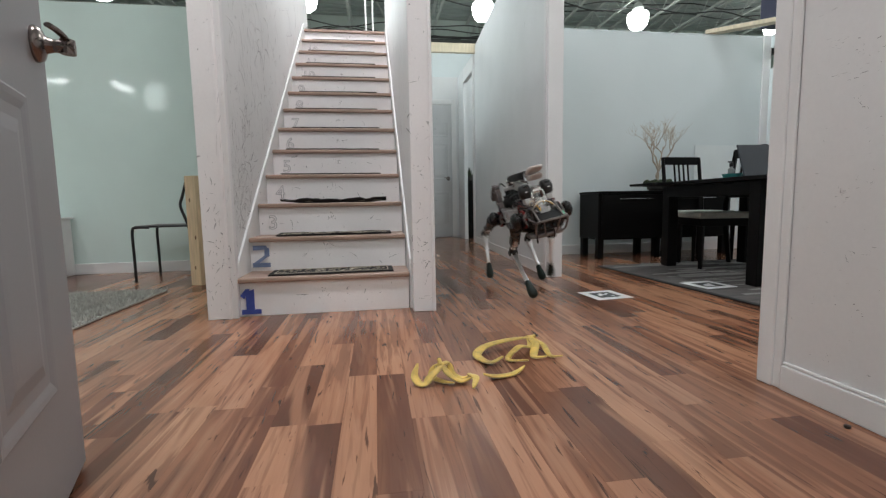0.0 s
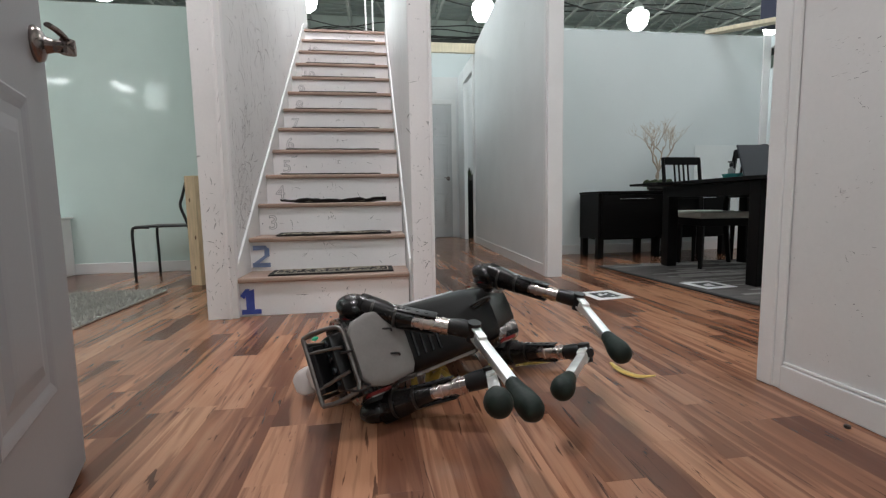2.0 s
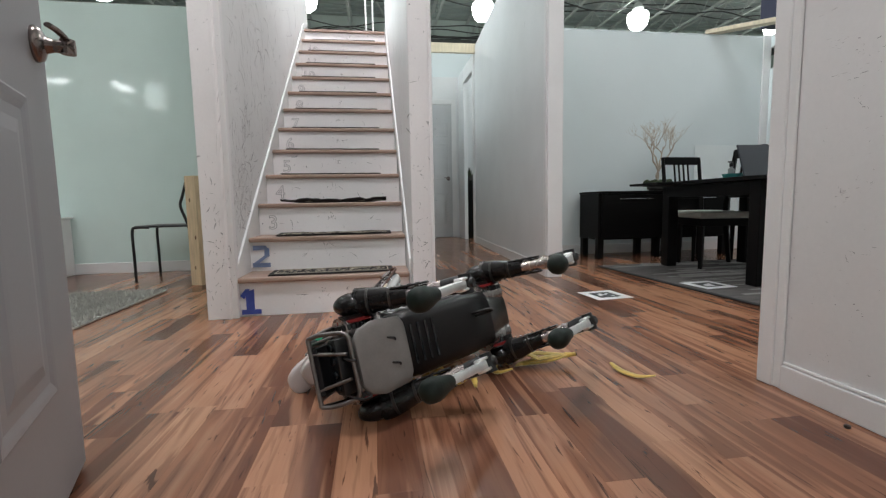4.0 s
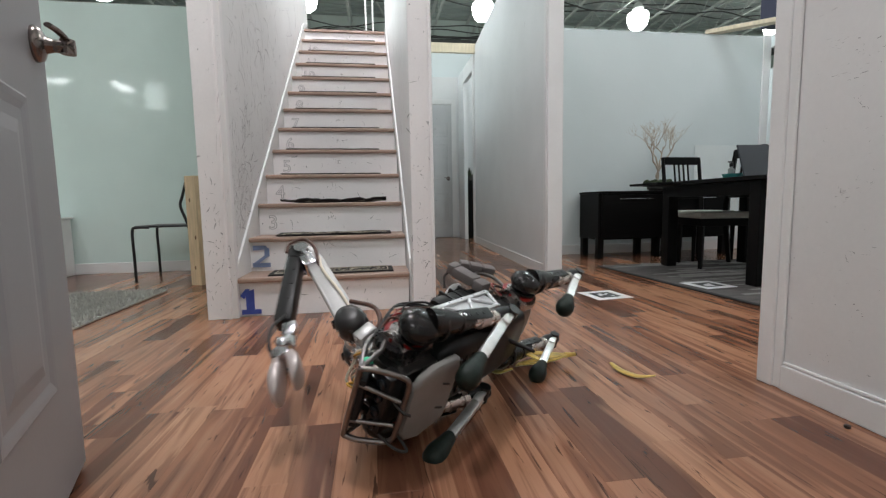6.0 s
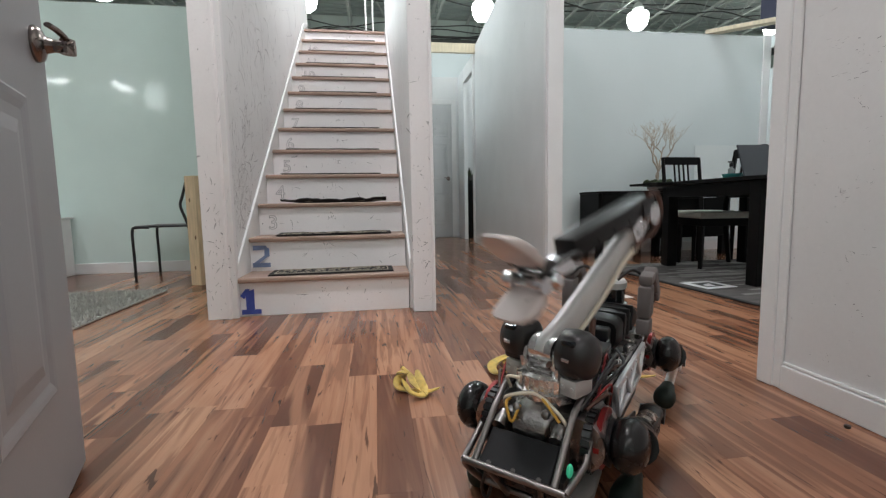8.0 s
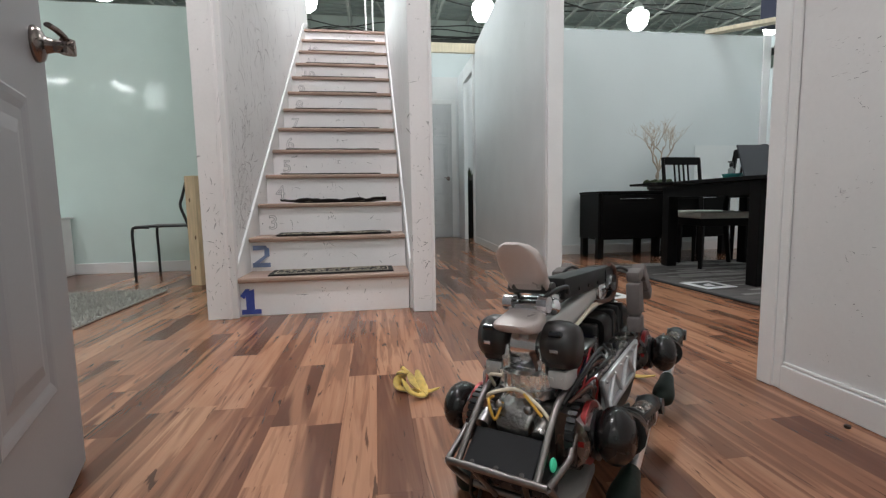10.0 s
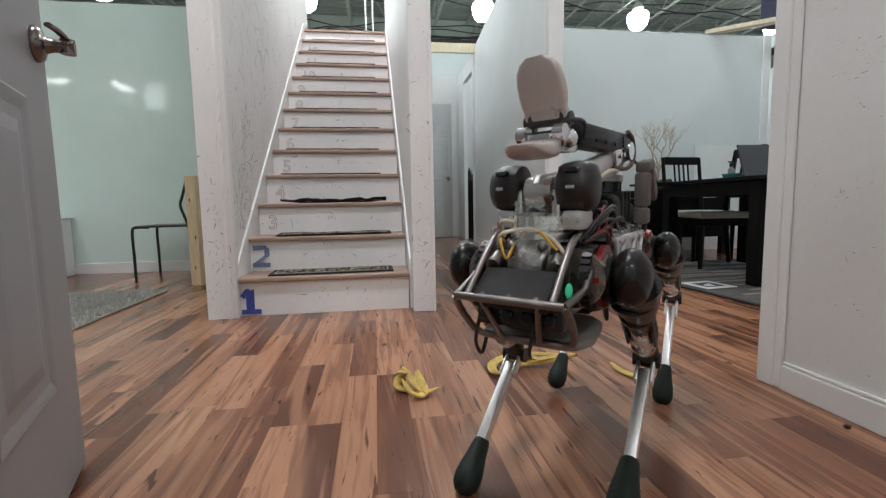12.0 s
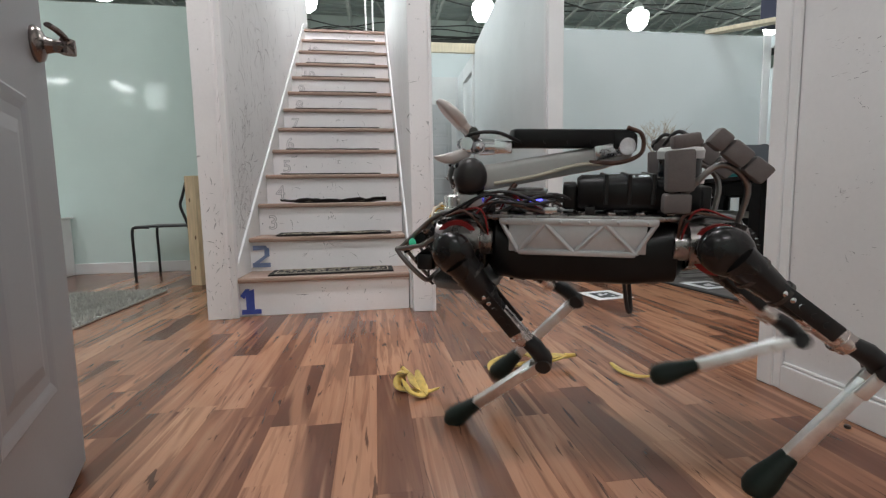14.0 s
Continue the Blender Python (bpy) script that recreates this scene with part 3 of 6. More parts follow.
def robot_nose(dog):
    # grey plate under the chest
    bm = bmesh.new()
    rounded_hull(bm, [(0.172, 0.07, -0.105, -0.086), (0.187, 0.088, -0.114, -0.086), (0.27, 0.094, -0.118, -0.09), (0.312, 0.082, -0.116, -0.092), (0.328, 0.06, -0.11, -0.092)], 18)
    plate = part("chest_plate", bm, M_PADPLATE, dog, "scuffed grey chest plate", 50)
    for y in (-0.035, 0.03):
        bm = bmesh.new()
        tube(bm, curve_pts([(0.215, y, -0.114), (0.22, y + 0.006, -0.120), (0.24, y + 0.012, -0.115)], 4), 0.0025, 6)
        part("clip", bm, M_CABLE, plate)
    # chassis block behind the cage
    bm = bmesh.new()
    box(bm, 0.2, -0.06, -0.07, 0.33, 0.06, 0.04, 0.01)
    box(bm, 0.19, -0.072, 0.02, 0.305, 0.072, 0.05, 0.008)
    for i in range(5):
        rod(bm, (0.332, -0.045 + 0.022 * i, -0.05), (0.336, -0.045 + 0.022 * i, 0.0), 0.006, seg=8)
    part("chassis", bm, M_DARKMETAL, dog, "dark machined chest block", True)
    # slanted black panel between the tubes
    tilt = Matrix.Translation((0.362, 0, 0.0)) @ Matrix.Rotation(radians(36), 4, "Y")
    bm = bmesh.new()
    box(bm, -0.018, -0.059, -0.012, 0.052, 0.059, 0.008, 0.003, tilt)
    panel = part("front_panel", bm, M_MATTE, dog, "flat black front battery panel")
    for y in (-0.042, 0.0, 0.042):
        bm = bmesh.new()
        rod(bm, tilt @ Vector((0.043, y, 0.008)), tilt @ Vector((0.043, y, 0.0095)), 0.004, seg=8)
        part("bolt", bm, M_DARKMETAL, panel)
    # lower stereo camera block
    bm = bmesh.new()
    box(bm, 0.325, -0.07, -0.075, 0.365, 0.07, -0.035, 0.006)
    eyes = part("camera_block", bm, M_BLACK, dog, "black front camera block", True)
    for i in range(4):
        bm = bmesh.new()
        lathe(bm, [(0.011, 0), (0.011, 0.006), (0.008, 0.008)], 12, Matrix.Translation((0.365, -0.051 + 0.034 * i, -0.055)) @ Matrix.Rotation(radians(90), 4, "Y"))
        part("lens", bm, M_LENS, eyes, smooth=True)
    # tube cage
    n, r = 0.407, 0.0058

    def cage(pts, rad=r):
        bm = bmesh.new()
        tube(bm, pts, rad, 10)
        part("cage_tube", bm, M_TUBE, dog, "", 70)
    cage([(n, -0.084, -0.024), (n, 0.084, -0.024)], 0.006)
    for s in (-1, 1):
        cage(curve_pts([(0.225, s * 0.07, 0.058), (0.27, s * 0.068, 0.066), (0.32, s * 0.066, 0.05), (n - 0.004, s * 0.066, -0.022)], 5))
        cage(curve_pts([(n, s * 0.084, -0.024), (0.385, s * 0.088, -0.05), (0.345, s * 0.08, -0.092), (0.335, s * 0.055, -0.1)], 5))
        cage([(n, s * 0.084, -0.024), (0.34, s * 0.094, -0.01), (0.26, s * 0.09, 0.045)], 0.0055)
        cage([(n - 0.004, s * 0.045, -0.026), (0.35, s * 0.03, -0.098)], 0.0045)
    cage([(0.337, -0.065, -0.099), (0.337, 0.065, -0.099)], 0.006)
    # green tag and wires
    bm = bmesh.new()
    ball(bm, (0.37, 0.079, -0.008), 0.011, 0.8, 0.45, 1.0, 12, 8)
    part("status_light", bm, M_GREENLED, dog, "small green status light", True)
    for pts, mt in (([(0.315, -0.055, 0.045), (0.335, -0.04, 0.068), (0.318, 0.0, 0.075), (0.33, 0.04, 0.062), (0.325, 0.062, 0.035)], M_PALEWIRE),
                    ([(0.315, -0.045, 0.055), (0.342, -0.04, 0.058), (0.346, -0.028, 0.03), (0.33, -0.02, 0.055)], M_YELLOW),
                    ([(0.3, 0.0, 0.068), (0.328, 0.022, 0.07), (0.335, 0.05, 0.045)], M_YELLOW),
                    ([(0.28, -0.06, 0.06), (0.3, -0.055, 0.088), (0.275, -0.01, 0.075)], M_PALEWIRE),
                    ([(0.2, 0.08, 0.06), (0.17, 0.105, 0.09), (0.1, 0.1, 0.085), (0.05, 0.075, 0.09)], M_CABLE),
                    ([(0.2, -0.08, 0.06), (0.17, -0.105, 0.09), (0.1, -0.1, 0.085), (0.05, -0.075, 0.09)], M_CABLE),
                    ([(0.36, -0.066, -0.06), (0.345, -0.082, -0.11), (0.33, -0.078, -0.135), (0.325, -0.07, -0.1)], M_CABLE),
                    ([(0.35, 0.02, -0.08), (0.352, 0.015, -0.11), (0.342, 0.012, -0.125)], M_CABLE)):
        bm = bmesh.new()
        tube(bm, curve_pts(pts, 5), 0.0026 if mt is M_YELLOW else 0.0032, 7)
        part("wire", bm, mt, dog, "", 70)
    bm = bmesh.new()
    rounded_hull(bm, [(0.27, 0.03, 0.042, 0.058), (0.28, 0.036, 0.04, 0.066), (0.31, 0.036, 0.03, 0.06), (0.33, 0.034, 0.01, 0.044), (0.34, 0.028, 0.008, 0.03)], 18)
    for y in (-0.05, 0.05):
        rod(bm, (0.325, y, 0.03), (0.35, y, 0.018), 0.012, 0.012, 14)
        ball(bm, (0.33, y * 0.5, 0.05), 0.008, u=10, v=6)
    part("pump_cover", bm, M_PUMP, dog, "shiny crumpled metal cover", 50)


def robot_tail(dog):
    # spinning scanner with pale cap on a deck
    bm = bmesh.new()
    box(bm, -0.25, -0.06, 0.062, -0.15, 0.06, 0.118, 0.006)
    part("scanner_stand", bm, M_BLACK, dog, smooth=True)
    scan = thing("scanner", "", "")
    scan.parent = dog
    bm = bmesh.new()
    lathe(bm, [(0.046, 0.119), (0.048, 0.122), (0.048, 0.134), (0.042, 0.136)], 28, Matrix.Translation((-0.2, 0, 0)))
    part("scanner_base", bm, M_ALU, scan, "", True)
    bm = bmesh.new()
    lathe(bm, [(0.041, 0.1365), (0.041, 0.172)], 28, Matrix.Translation((-0.2, 0, 0)))
    part("scanner_window", bm, M_LENS, scan, "dark round scanner window", True)
    bm = bmesh.new()
    lathe(bm, [(0.044, 0.1725), (0.045, 0.188), (0.040, 0.195), (0.02, 0.197)], 28, Matrix.Translation((-0.2, 0, 0)))
    part("scanner_cap", bm, M_WHITECAP, scan, "pale scanner cap", True)
    # foam guards each side
    for s in (-1, 1):
        y = s * 0.094
        for x, z, ang, ln in ((-0.178, 0.088, 0, 0.04), (-0.180, 0.150, 3, 0.082), (-0.186, 0.206, 8, 0.028), (-0.243, 0.206, 50, 0.034), (-0.274, 0.180, 50, 0.046), (-0.309, 0.150, 50, 0.044)):
            bm = bmesh.new()
            deep = 0.025 if ang < 20 else 0.018
            box(bm, -deep, -0.016, -ln / 2 + 0.001, deep, 0.016, ln / 2 - 0.001, 0.006, Matrix.Translation((x, y, z)) @ Matrix.Rotation(radians(ang), 4, "Y"))
            part("foam_guard", bm, M_FOAM, dog, "grey foam guard pad", True)
        bm = bmesh.new()
        tube(bm, curve_pts([(-0.19, s * 0.08, 0.1), (-0.25, s * 0.085, 0.16), (-0.3, s * 0.085, 0.12), (-0.29, s * 0.07, 0.03)], 5), 0.006, 8)
        part("guard_tube", bm, M_TUBE, dog, "", 70)
    for y0, y1 in ((-0.09, -0.03), (0.03, 0.09)):
        bm = bmesh.new()
        tube(bm, curve_pts([(-0.16, y0, 0.2), (-0.18, (y0 + y1) / 2, 0.225), (-0.21, y1, 0.2)], 5), 0.004, 7)
        part("wire", bm, M_CABLE, dog, "", 70)
    bm = bmesh.new()
    rounded_hull(bm, [(-0.33, 0.03, -0.02, 0.03), (-0.31, 0.06, -0.045, 0.055), (-0.21, 0.07, -0.06, 0.055)], 14)
    part("rear_block", bm, M_DARKMETAL, dog, "dark machined rear block", 50)
    bm = bmesh.new()
    tube(bm, curve_pts([(-0.1, 0.03, -0.088), (-0.11, 0.035, -0.15), (-0.118, 0.03, -0.155), (-0.112, 0.02, -0.09)], 4), 0.0045, 7)
    part("carry_loop", bm, M_CABLE, dog, "black webbing loop", 70)


def robot_hips(dog):
    for sx in (1, -1):
        for sy in (1, -1):
            bm = bmesh.new()
            x, y = sx * HX, sy * HY * 0.5
            rod(bm, (x - 0.05, y, 0), (x + 0.05, y, 0), 0.046, 0.046, 22)
            rod(bm, (x - sx * 0.05, y, 0), (x - sx * 0.075, y, 0), 0.03, 0.03, 18)
            rod(bm, (x, y, 0), (x, sy * (HY - 0.03), 0), 0.036, 0.04, 18)
            hip = part("hip_motor", bm, M_HIP, dog, "worn dark silver hip motor", True)
            bm = bmesh.new()
            for i in range(26):
                a = 2 * math.pi * i / 26
                box(bm, -0.004, -0.007, 0.046, 0.004, 0.007, 0.052, 0, Matrix.Translation((x + sx * 0.02, sy * (HY - 0.052), 0)) @ Matrix.Rotation(a, 4, "Y"))
            rod(bm, (x + sx * 0.02, sy * (HY - 0.06), 0), (x + sx * 0.02, sy * (HY - 0.045), 0), 0.047, 0.047, 26)
            part("cooling_ring", bm, M_BLACK, hip, "toothed black cooling ring", False)
            bm = bmesh.new()
            rod(bm, (x, sy * (HY - 0.043), 0), (x, sy * (HY - 0.034), 0), 0.0505, 0.0505, 28)
            part("red_ring", bm, M_RED, hip, "red ring", True)


def build_upper_leg(dog, sy):
    """Hangs from the hip along -z, outward is sy."""
    bm = bmesh.new()
    ball(bm, (0, sy * 0.004, 0.0), 0.046, 1.0, 0.70, 1.08, 22, 14)
    tube(bm, [(0, sy * 0.004, -0.02), (0.002, sy * 0.004, -0.08), (0.004, 0, -0.13), (0.004, 0, -0.17)], [0.042, 0.034, 0.026, 0.021], 16, 0.85)
    leg = part("upper_leg", bm, M_SHELL, dog, "glossy black thigh shell", 50)
    for s in (-1, 1):
        bm = bmesh.new()
        box(bm, -0.016, s * 0.024 - 0.003, -0.225, 0.016, s * 0.024 + 0.003, -0.10, 0.003)
        for i in range(4):
            rod(bm, (0, s * 0.0265, -0.125 - 0.024 * i), (0, s * 0.0285, -0.125 - 0.024 * i), 0.006, seg=10)
        part("thigh_plate", bm, M_BLACK, leg, "black perforated side plate", True)
    # small chrome studs stand in for highlights on the row of thigh holes
    for s in (-1, 1):
        bm = bmesh.new()
        for i in range(6):
            ball(bm, (0.0, s * (0.033 - 0.0017 * i), -0.075 - 0.018 * i), 0.0042, 1.3, 0.5, 1.3, 8, 6)
        part("glint_strip", bm, M_CHROME, leg, "bright studs for the glints along the thigh holes", 60)
    for z, r in ((-0.055, 0.0395), (-0.115, 0.031)):
        bm = bmesh.new()
        tube(bm, [(0.002, 0, z), (0.002, 0, z - 0.007)], r, 20, 0.9)
        part("band", bm, M_DARKMETAL, leg, "dark clamp band", 50)
    bm = bmesh.new()
    rod(bm, (0.004, 0, -0.165), (0.002, 0, -0.26), 0.019, 0.021, 18)
    rod(bm, (0.004, 0, -0.19), (0.004, 0, -0.196), 0.0225, 0.0225, 18)
    rod(bm, (0.004, 0, -0.24), (0.004, 0, -0.246), 0.0232, 0.0232, 18)
    part("drive_sleeve", bm, M_SLEEVE, leg, "worn silver drive sleeve", True)
    bm = bmesh.new()
    tube(bm, [(0.0, 0, -0.25), (-0.006, 0, -0.285), (-0.004, 0, -L1), (0.004, 0, -L1 - 0.022)], [0.02, 0.024, 0.024, 0.012], 14, 0.8)
    rod(bm, (0, -0.026, -L1), (0, 0.026, -L1), 0.017, 0.017, 16)
    part("knee_joint", bm, M_BLACK, leg, "black knee cap", 50)
    # dark hub on the inner side with two red ribs
    bm = bmesh.new()
    rod(bm, (0.004, -sy * 0.022, -0.002), (0.004, -sy * 0.037, -0.002), 0.040, 0.036, 24)
    hub = part("hub", bm, M_BLACK, leg, "dark perforated hub", 40)
    for a in (-35, 25):
        bm = bmesh.new()
        box(bm, -0.004, min(-sy * 0.0372, -sy * 0.0405), 0.008, 0.004, max(-sy * 0.0372, -sy * 0.0405), 0.033, 0.001, Matrix.Translation((0.004, 0, -0.002)) @ Matrix.Rotation(radians(a + 60), 4, "Y"))
        part("rib", bm, M_RED, hub, "red rib")
    for z in (-0.03, -0.06):
        bm = bmesh.new()
        rod(bm, (0.0, sy * 0.030, z), (0.0, sy * 0.0375 - sy * 0.002 * (z < -0.05), z), 0.006, seg=12)
        part("bolt", bm, M_DARKMETAL, leg, smooth=True)
    return leg


def build_lower_leg(dog):
    """From the knee along -z to the foot."""
    bm = bmesh.new()
    box(bm, -0.0125, -0.0105, -0.235, 0.0125, 0.0105, -0.03, 0.003)
    for s in (-1, 1):
        box(bm, -0.012, s * 0.014 - 0.004, -0.06, 0.012, s * 0.014 + 0.004, 0.012, 0.004)
    rod(bm, (0, -0.02, 0), (0, 0.02, 0), 0.01, 0.01, 14)
    rod(bm, (0, 0, -0.235), (0, 0, -0.25), 0.011, 0.012, 12)
    leg = part("lower_leg", bm, M_SHIN, dog, "bright aluminium shin bar", True)
    bm = bmesh.new()
    lathe(bm, [(0.0145, -0.218), (0.017, -0.224), (0.02, -0.25), (0.0255, -0.278), (0.027, -0.296), (0.025, -0.313), (0.016, -0.325), (0.004, -0.328)], 20)
    foot = part("foot", bm, M_RUBBER, leg, "dark rubber foot boot", 50)
    return leg


def build_arm(dog):
    # turret fixed on the chest
    bm = bmesh.new()
    lathe(bm, [(0.055, 0.055), (0.055, 0.07), (0.048, 0.075), (0.048, 0.095), (0.04, 0.1)], 24, Matrix.Translation((SHOULDER.x, 0, 0)))
    for i in range(20):
        a = 2 * math.pi * i / 20
        box(bm, 0.047, -0.004, 0.074, 0.054, 0.004, 0.096, 0, Matrix.Translation((SHOULDER.x, 0, 0)) @ Matrix.Rotation(a, 4, "Z"))
    part("turret_base", bm, M_ALU, dog, "ribbed silver turret base", True)
    # shoulder turns about z; its pose is at the shoulder point
    bm = bmesh.new()
    for s in (-1, 1):
        box(bm, -0.026, s * 0.034 - 0.008, -0.058, 0.026, s * 0.034 + 0.008, 0.004, 0.006)
        rod(bm, (0.0262, s * 0.034, -0.02), (0.03, s * 0.034, -0.02), 0.005, seg=10)
        rod(bm, (0.0262, s * 0.034, -0.042), (0.03, s * 0.034, -0.042), 0.005, seg=10)
    rod(bm, (0, -0.024, 0), (0, 0.024, 0), 0.026, 0.026, 22)
    box(bm, -0.022, -0.025, -0.058, 0.022, 0.025, -0.034, 0.004)
    shoulder = part("arm_shoulder", bm, M_ALU, dog, "silver shoulder yoke", True)
    for s in (-1, 1):
        bm = bmesh.new()
        lathe(bm, [(0.026, 0.0), (0.035, 0.005), (0.0375, 0.02), (0.037, 0.036), (0.031, 0.05), (0.016, 0.055)], 24, Matrix.Translation((0, s * 0.032, 0.006)) @ Matrix.Rotation(radians(-90 * s), 4, "X") @ Matrix.Diagonal((1.0, 1.12, 1.12, 1)))
        box(bm, -0.03, min(s * 0.04, s * 0.08), -0.03, 0.03, max(s * 0.04, s * 0.08), 0.012, 0.008)
        cap = part("shoulder_motor", bm, M_MOTOR, shoulder, "dark round shoulder motor", 50)
        bm = bmesh.new()
        box(bm, -0.024, min(s * 0.044, s * 0.078), -0.062, 0.026, max(s * 0.044, s * 0.078), -0.031, 0.005)
        for q in (0.052, 0.07):
            rod(bm, (0.0262, s * q, -0.046), (0.029, s * q, -0.046), 0.004, seg=8)
        part("motor_bracket", bm, M_LINK, shoulder, "pale grey motor bracket", True)
        bm = bmesh.new()
        box(bm, 0.02, min(s * 0.05, s * 0.075), 0.026, 0.036, max(s * 0.05, s * 0.075), 0.036, 0.004)
        part("slot", bm, M_LENS, cap)
        bm = bmesh.new()
        box(bm, 0.0362, min(s * 0.056, s * 0.07), 0.002, 0.04, max(s * 0.056, s * 0.07), 0.008, 0.001)
        part("badge", bm, M_CHROME, cap, "bright metal badge")
    # upper arm: pose at the shoulder, x along the link
    bm = bmesh.new()
    rounded_hull(bm, [(-0.02, 0.012, -0.02, 0.022), (0.0, 0.0145, -0.03, 0.034), (0.05, 0.0145, -0.022, 0.038), (A1 - 0.05, 0.0145, -0.012, 0.044), (A1, 0.0145, -0.018, 0.038), (A1 + 0.02, 0.012, -0.01, 0.028)], 14)
    upper = part("upper_arm", bm, M_LINK, dog, "pale grey upper arm plate", 50)
    bm = bmesh.new()
    box(bm, A1 - 0.075, -0.024, -0.018, A1 - 0.005, 0.024, 0.02, 0.005)
    rod(bm, (A1, -0.034, 0), (A1, 0.034, 0), 0.02, 0.02, 18)
    for i in range(3):
        rod(bm, (A1 - 0.06 + 0.022 * i, 0.024, 0.0), (A1 - 0.06 + 0.022 * i, 0.03, 0.0), 0.005, seg=8)
    part("elbow_block", bm, M_CHROME, upper, "bright elbow block", True)
    bm = bmesh.new()
    tube(bm, curve_pts([(0.06, 0.018, 0.024), (0.16, 0.02, 0.026), (0.26, 0.02, 0.02), (A1 - 0.06, 0.022, 0.03)], 4), 0.0045, 8)
    part("wire", bm, M_PALEWIRE, upper, "", 70)
    bm = bmesh.new()
    tube(bm, curve_pts([(-0.03, 0.02, 0.0), (-0.01, 0.03, 0.06), (0.05, 0.026, 0.075), (0.11, 0.02, 0.035)], 6), 0.006, 8)
    part("hose", bm, M_BROWN, upper, "brown braided hose", 70)
    bm = bmesh.new()
    tube(bm, curve_pts([(A1 - 0.09, 0.02, 0.02), (A1 - 0.02, 0.028, 0.034), (A1 + 0.035, 0.026, 0.022), (A1 + 0.042, 0.024, -0.02), (A1 + 0.01, 0.024, -0.042)], 6), 0.0052, 8)
    part("hose", bm, M_BROWN, upper, "brown braided hose", 70)
    # forearm: pose at the elbow, x along the link
    bm = bmesh.new()
    box(bm, -0.01, -0.024, -0.004, A2 - 0.085, 0.024, 0.04, 0.006)
    rounded_hull(bm, [(-0.03, 0.02, -0.012, 0.03), (-0.02, 0.026, -0.018, 0.038), (0.03, 0.026, -0.012, 0.041)], 14)
    for i in range(5):
        rod(bm, (0.03 + 0.055 * i, 0.024, 0.01), (0.03 + 0.055 * i, 0.0265, 0.01), 0.004, seg=8)
    fore = part("forearm", bm, M_HULL, dog, "black forearm housing", True)
    bm = bmesh.new()
    box(bm, A2 - 0.0845, -0.018, -0.016, A2 - 0.04, 0.018, 0.016, 0.004)
    rod(bm, (A2 - 0.045, 0, 0), (A2 - 0.01, 0, 0), 0.018, 0.02, 18)
    rod(bm, (A2, -0.032, 0), (A2, 0.032, 0), 0.017, 0.017, 16)
    ball(bm, (A2, 0.034, 0), 0.017, u=14, v=8)
    part("wrist_joint", bm, M_CHROME, fore, "polished wrist joint", True)
    bm = bmesh.new()
    tube(bm, curve_pts([(A2 - 0.1, 0.022, 0.01), (A2 - 0.04, 0.045, 0.03), (A2 + 0.02, 0.04, 0.025), (A2 + 0.03, 0.02, 0.0)], 5), 0.0042, 7)
    part("wire", bm, M_CABLE, fore, "", 70)
    # gripper: pose at the wrist, x along the lower jaw
    bm = bmesh.new()
    box(bm, -0.012, -0.024, -0.012, 0.034, 0.024, 0.014, 0.006)
    for s in (-1, 1):
        rod(bm, (0.024, s * 0.024, 0.012), (0.024, s * 0.042, 0.012), 0.014, 0.014, 16)
        box(bm, 0.014, s * 0.03 - 0.004, -0.01, 0.036, s * 0.03 + 0.004, 0.02, 0.003)
    grip = part("gripper", bm, M_CHROME, dog, "polished gripper palm", True)
    bm = bmesh.new()
    rounded_hull(bm, [(0.014, 0.024, -0.012, 0.006), (0.022, 0.032, -0.02, 0.006), (0.036, 0.037, -0.026, 0.003), (0.06, 0.039, -0.027, 0.001), (0.08, 0.037, -0.021, 0.001), (0.093, 0.031, -0.012, 0.001), (0.1, 0.02, -0.004, 0.001)], 20)
    part("lower_jaw", bm, M_JAW, grip, "pale plastic lower jaw", 50)
    # upper jaw: pose at the wrist, x along the jaw
    bm = bmesh.new()
    rounded_hull(bm, [(0.05, 0.034, 0.002, 0.018), (0.055, 0.039, 0.0, 0.023), (0.072, 0.041, 0.0, 0.027), (0.096, 0.0405, 0.0, 0.026), (0.114, 0.037, 0.001, 0.023), (0.127, 0.029, 0.004, 0.018), (0.136, 0.015, 0.007, 0.013)], 22)
    box(bm, 0.022, -0.028, 0.004, 0.056, 0.028, 0.022, 0.006)
    for s in (-1, 1):
        box(bm, 0.03, s * 0.033 - 0.005, 0.004, 0.06, s * 0.033 + 0.005, 0.02, 0.004)
    jaw = part("upper_jaw", bm, M_JAW, dog, "pale plastic upper jaw paddle", 50)
    bm = bmesh.new()
    for s in (-1, 1):
        box(bm, 0.012, s * 0.03 - 0.006, 0.004, 0.044, s * 0.03 + 0.006, 0.022, 0.004)
    rod(bm, (0.03, -0.042, 0.014), (0.03, 0.042, 0.014), 0.011, 0.011, 14)
    part("jaw_hinge", bm, M_DARKMETAL, jaw, "dark jaw hinge", True)
    return shoulder, upper, fore, grip, jaw


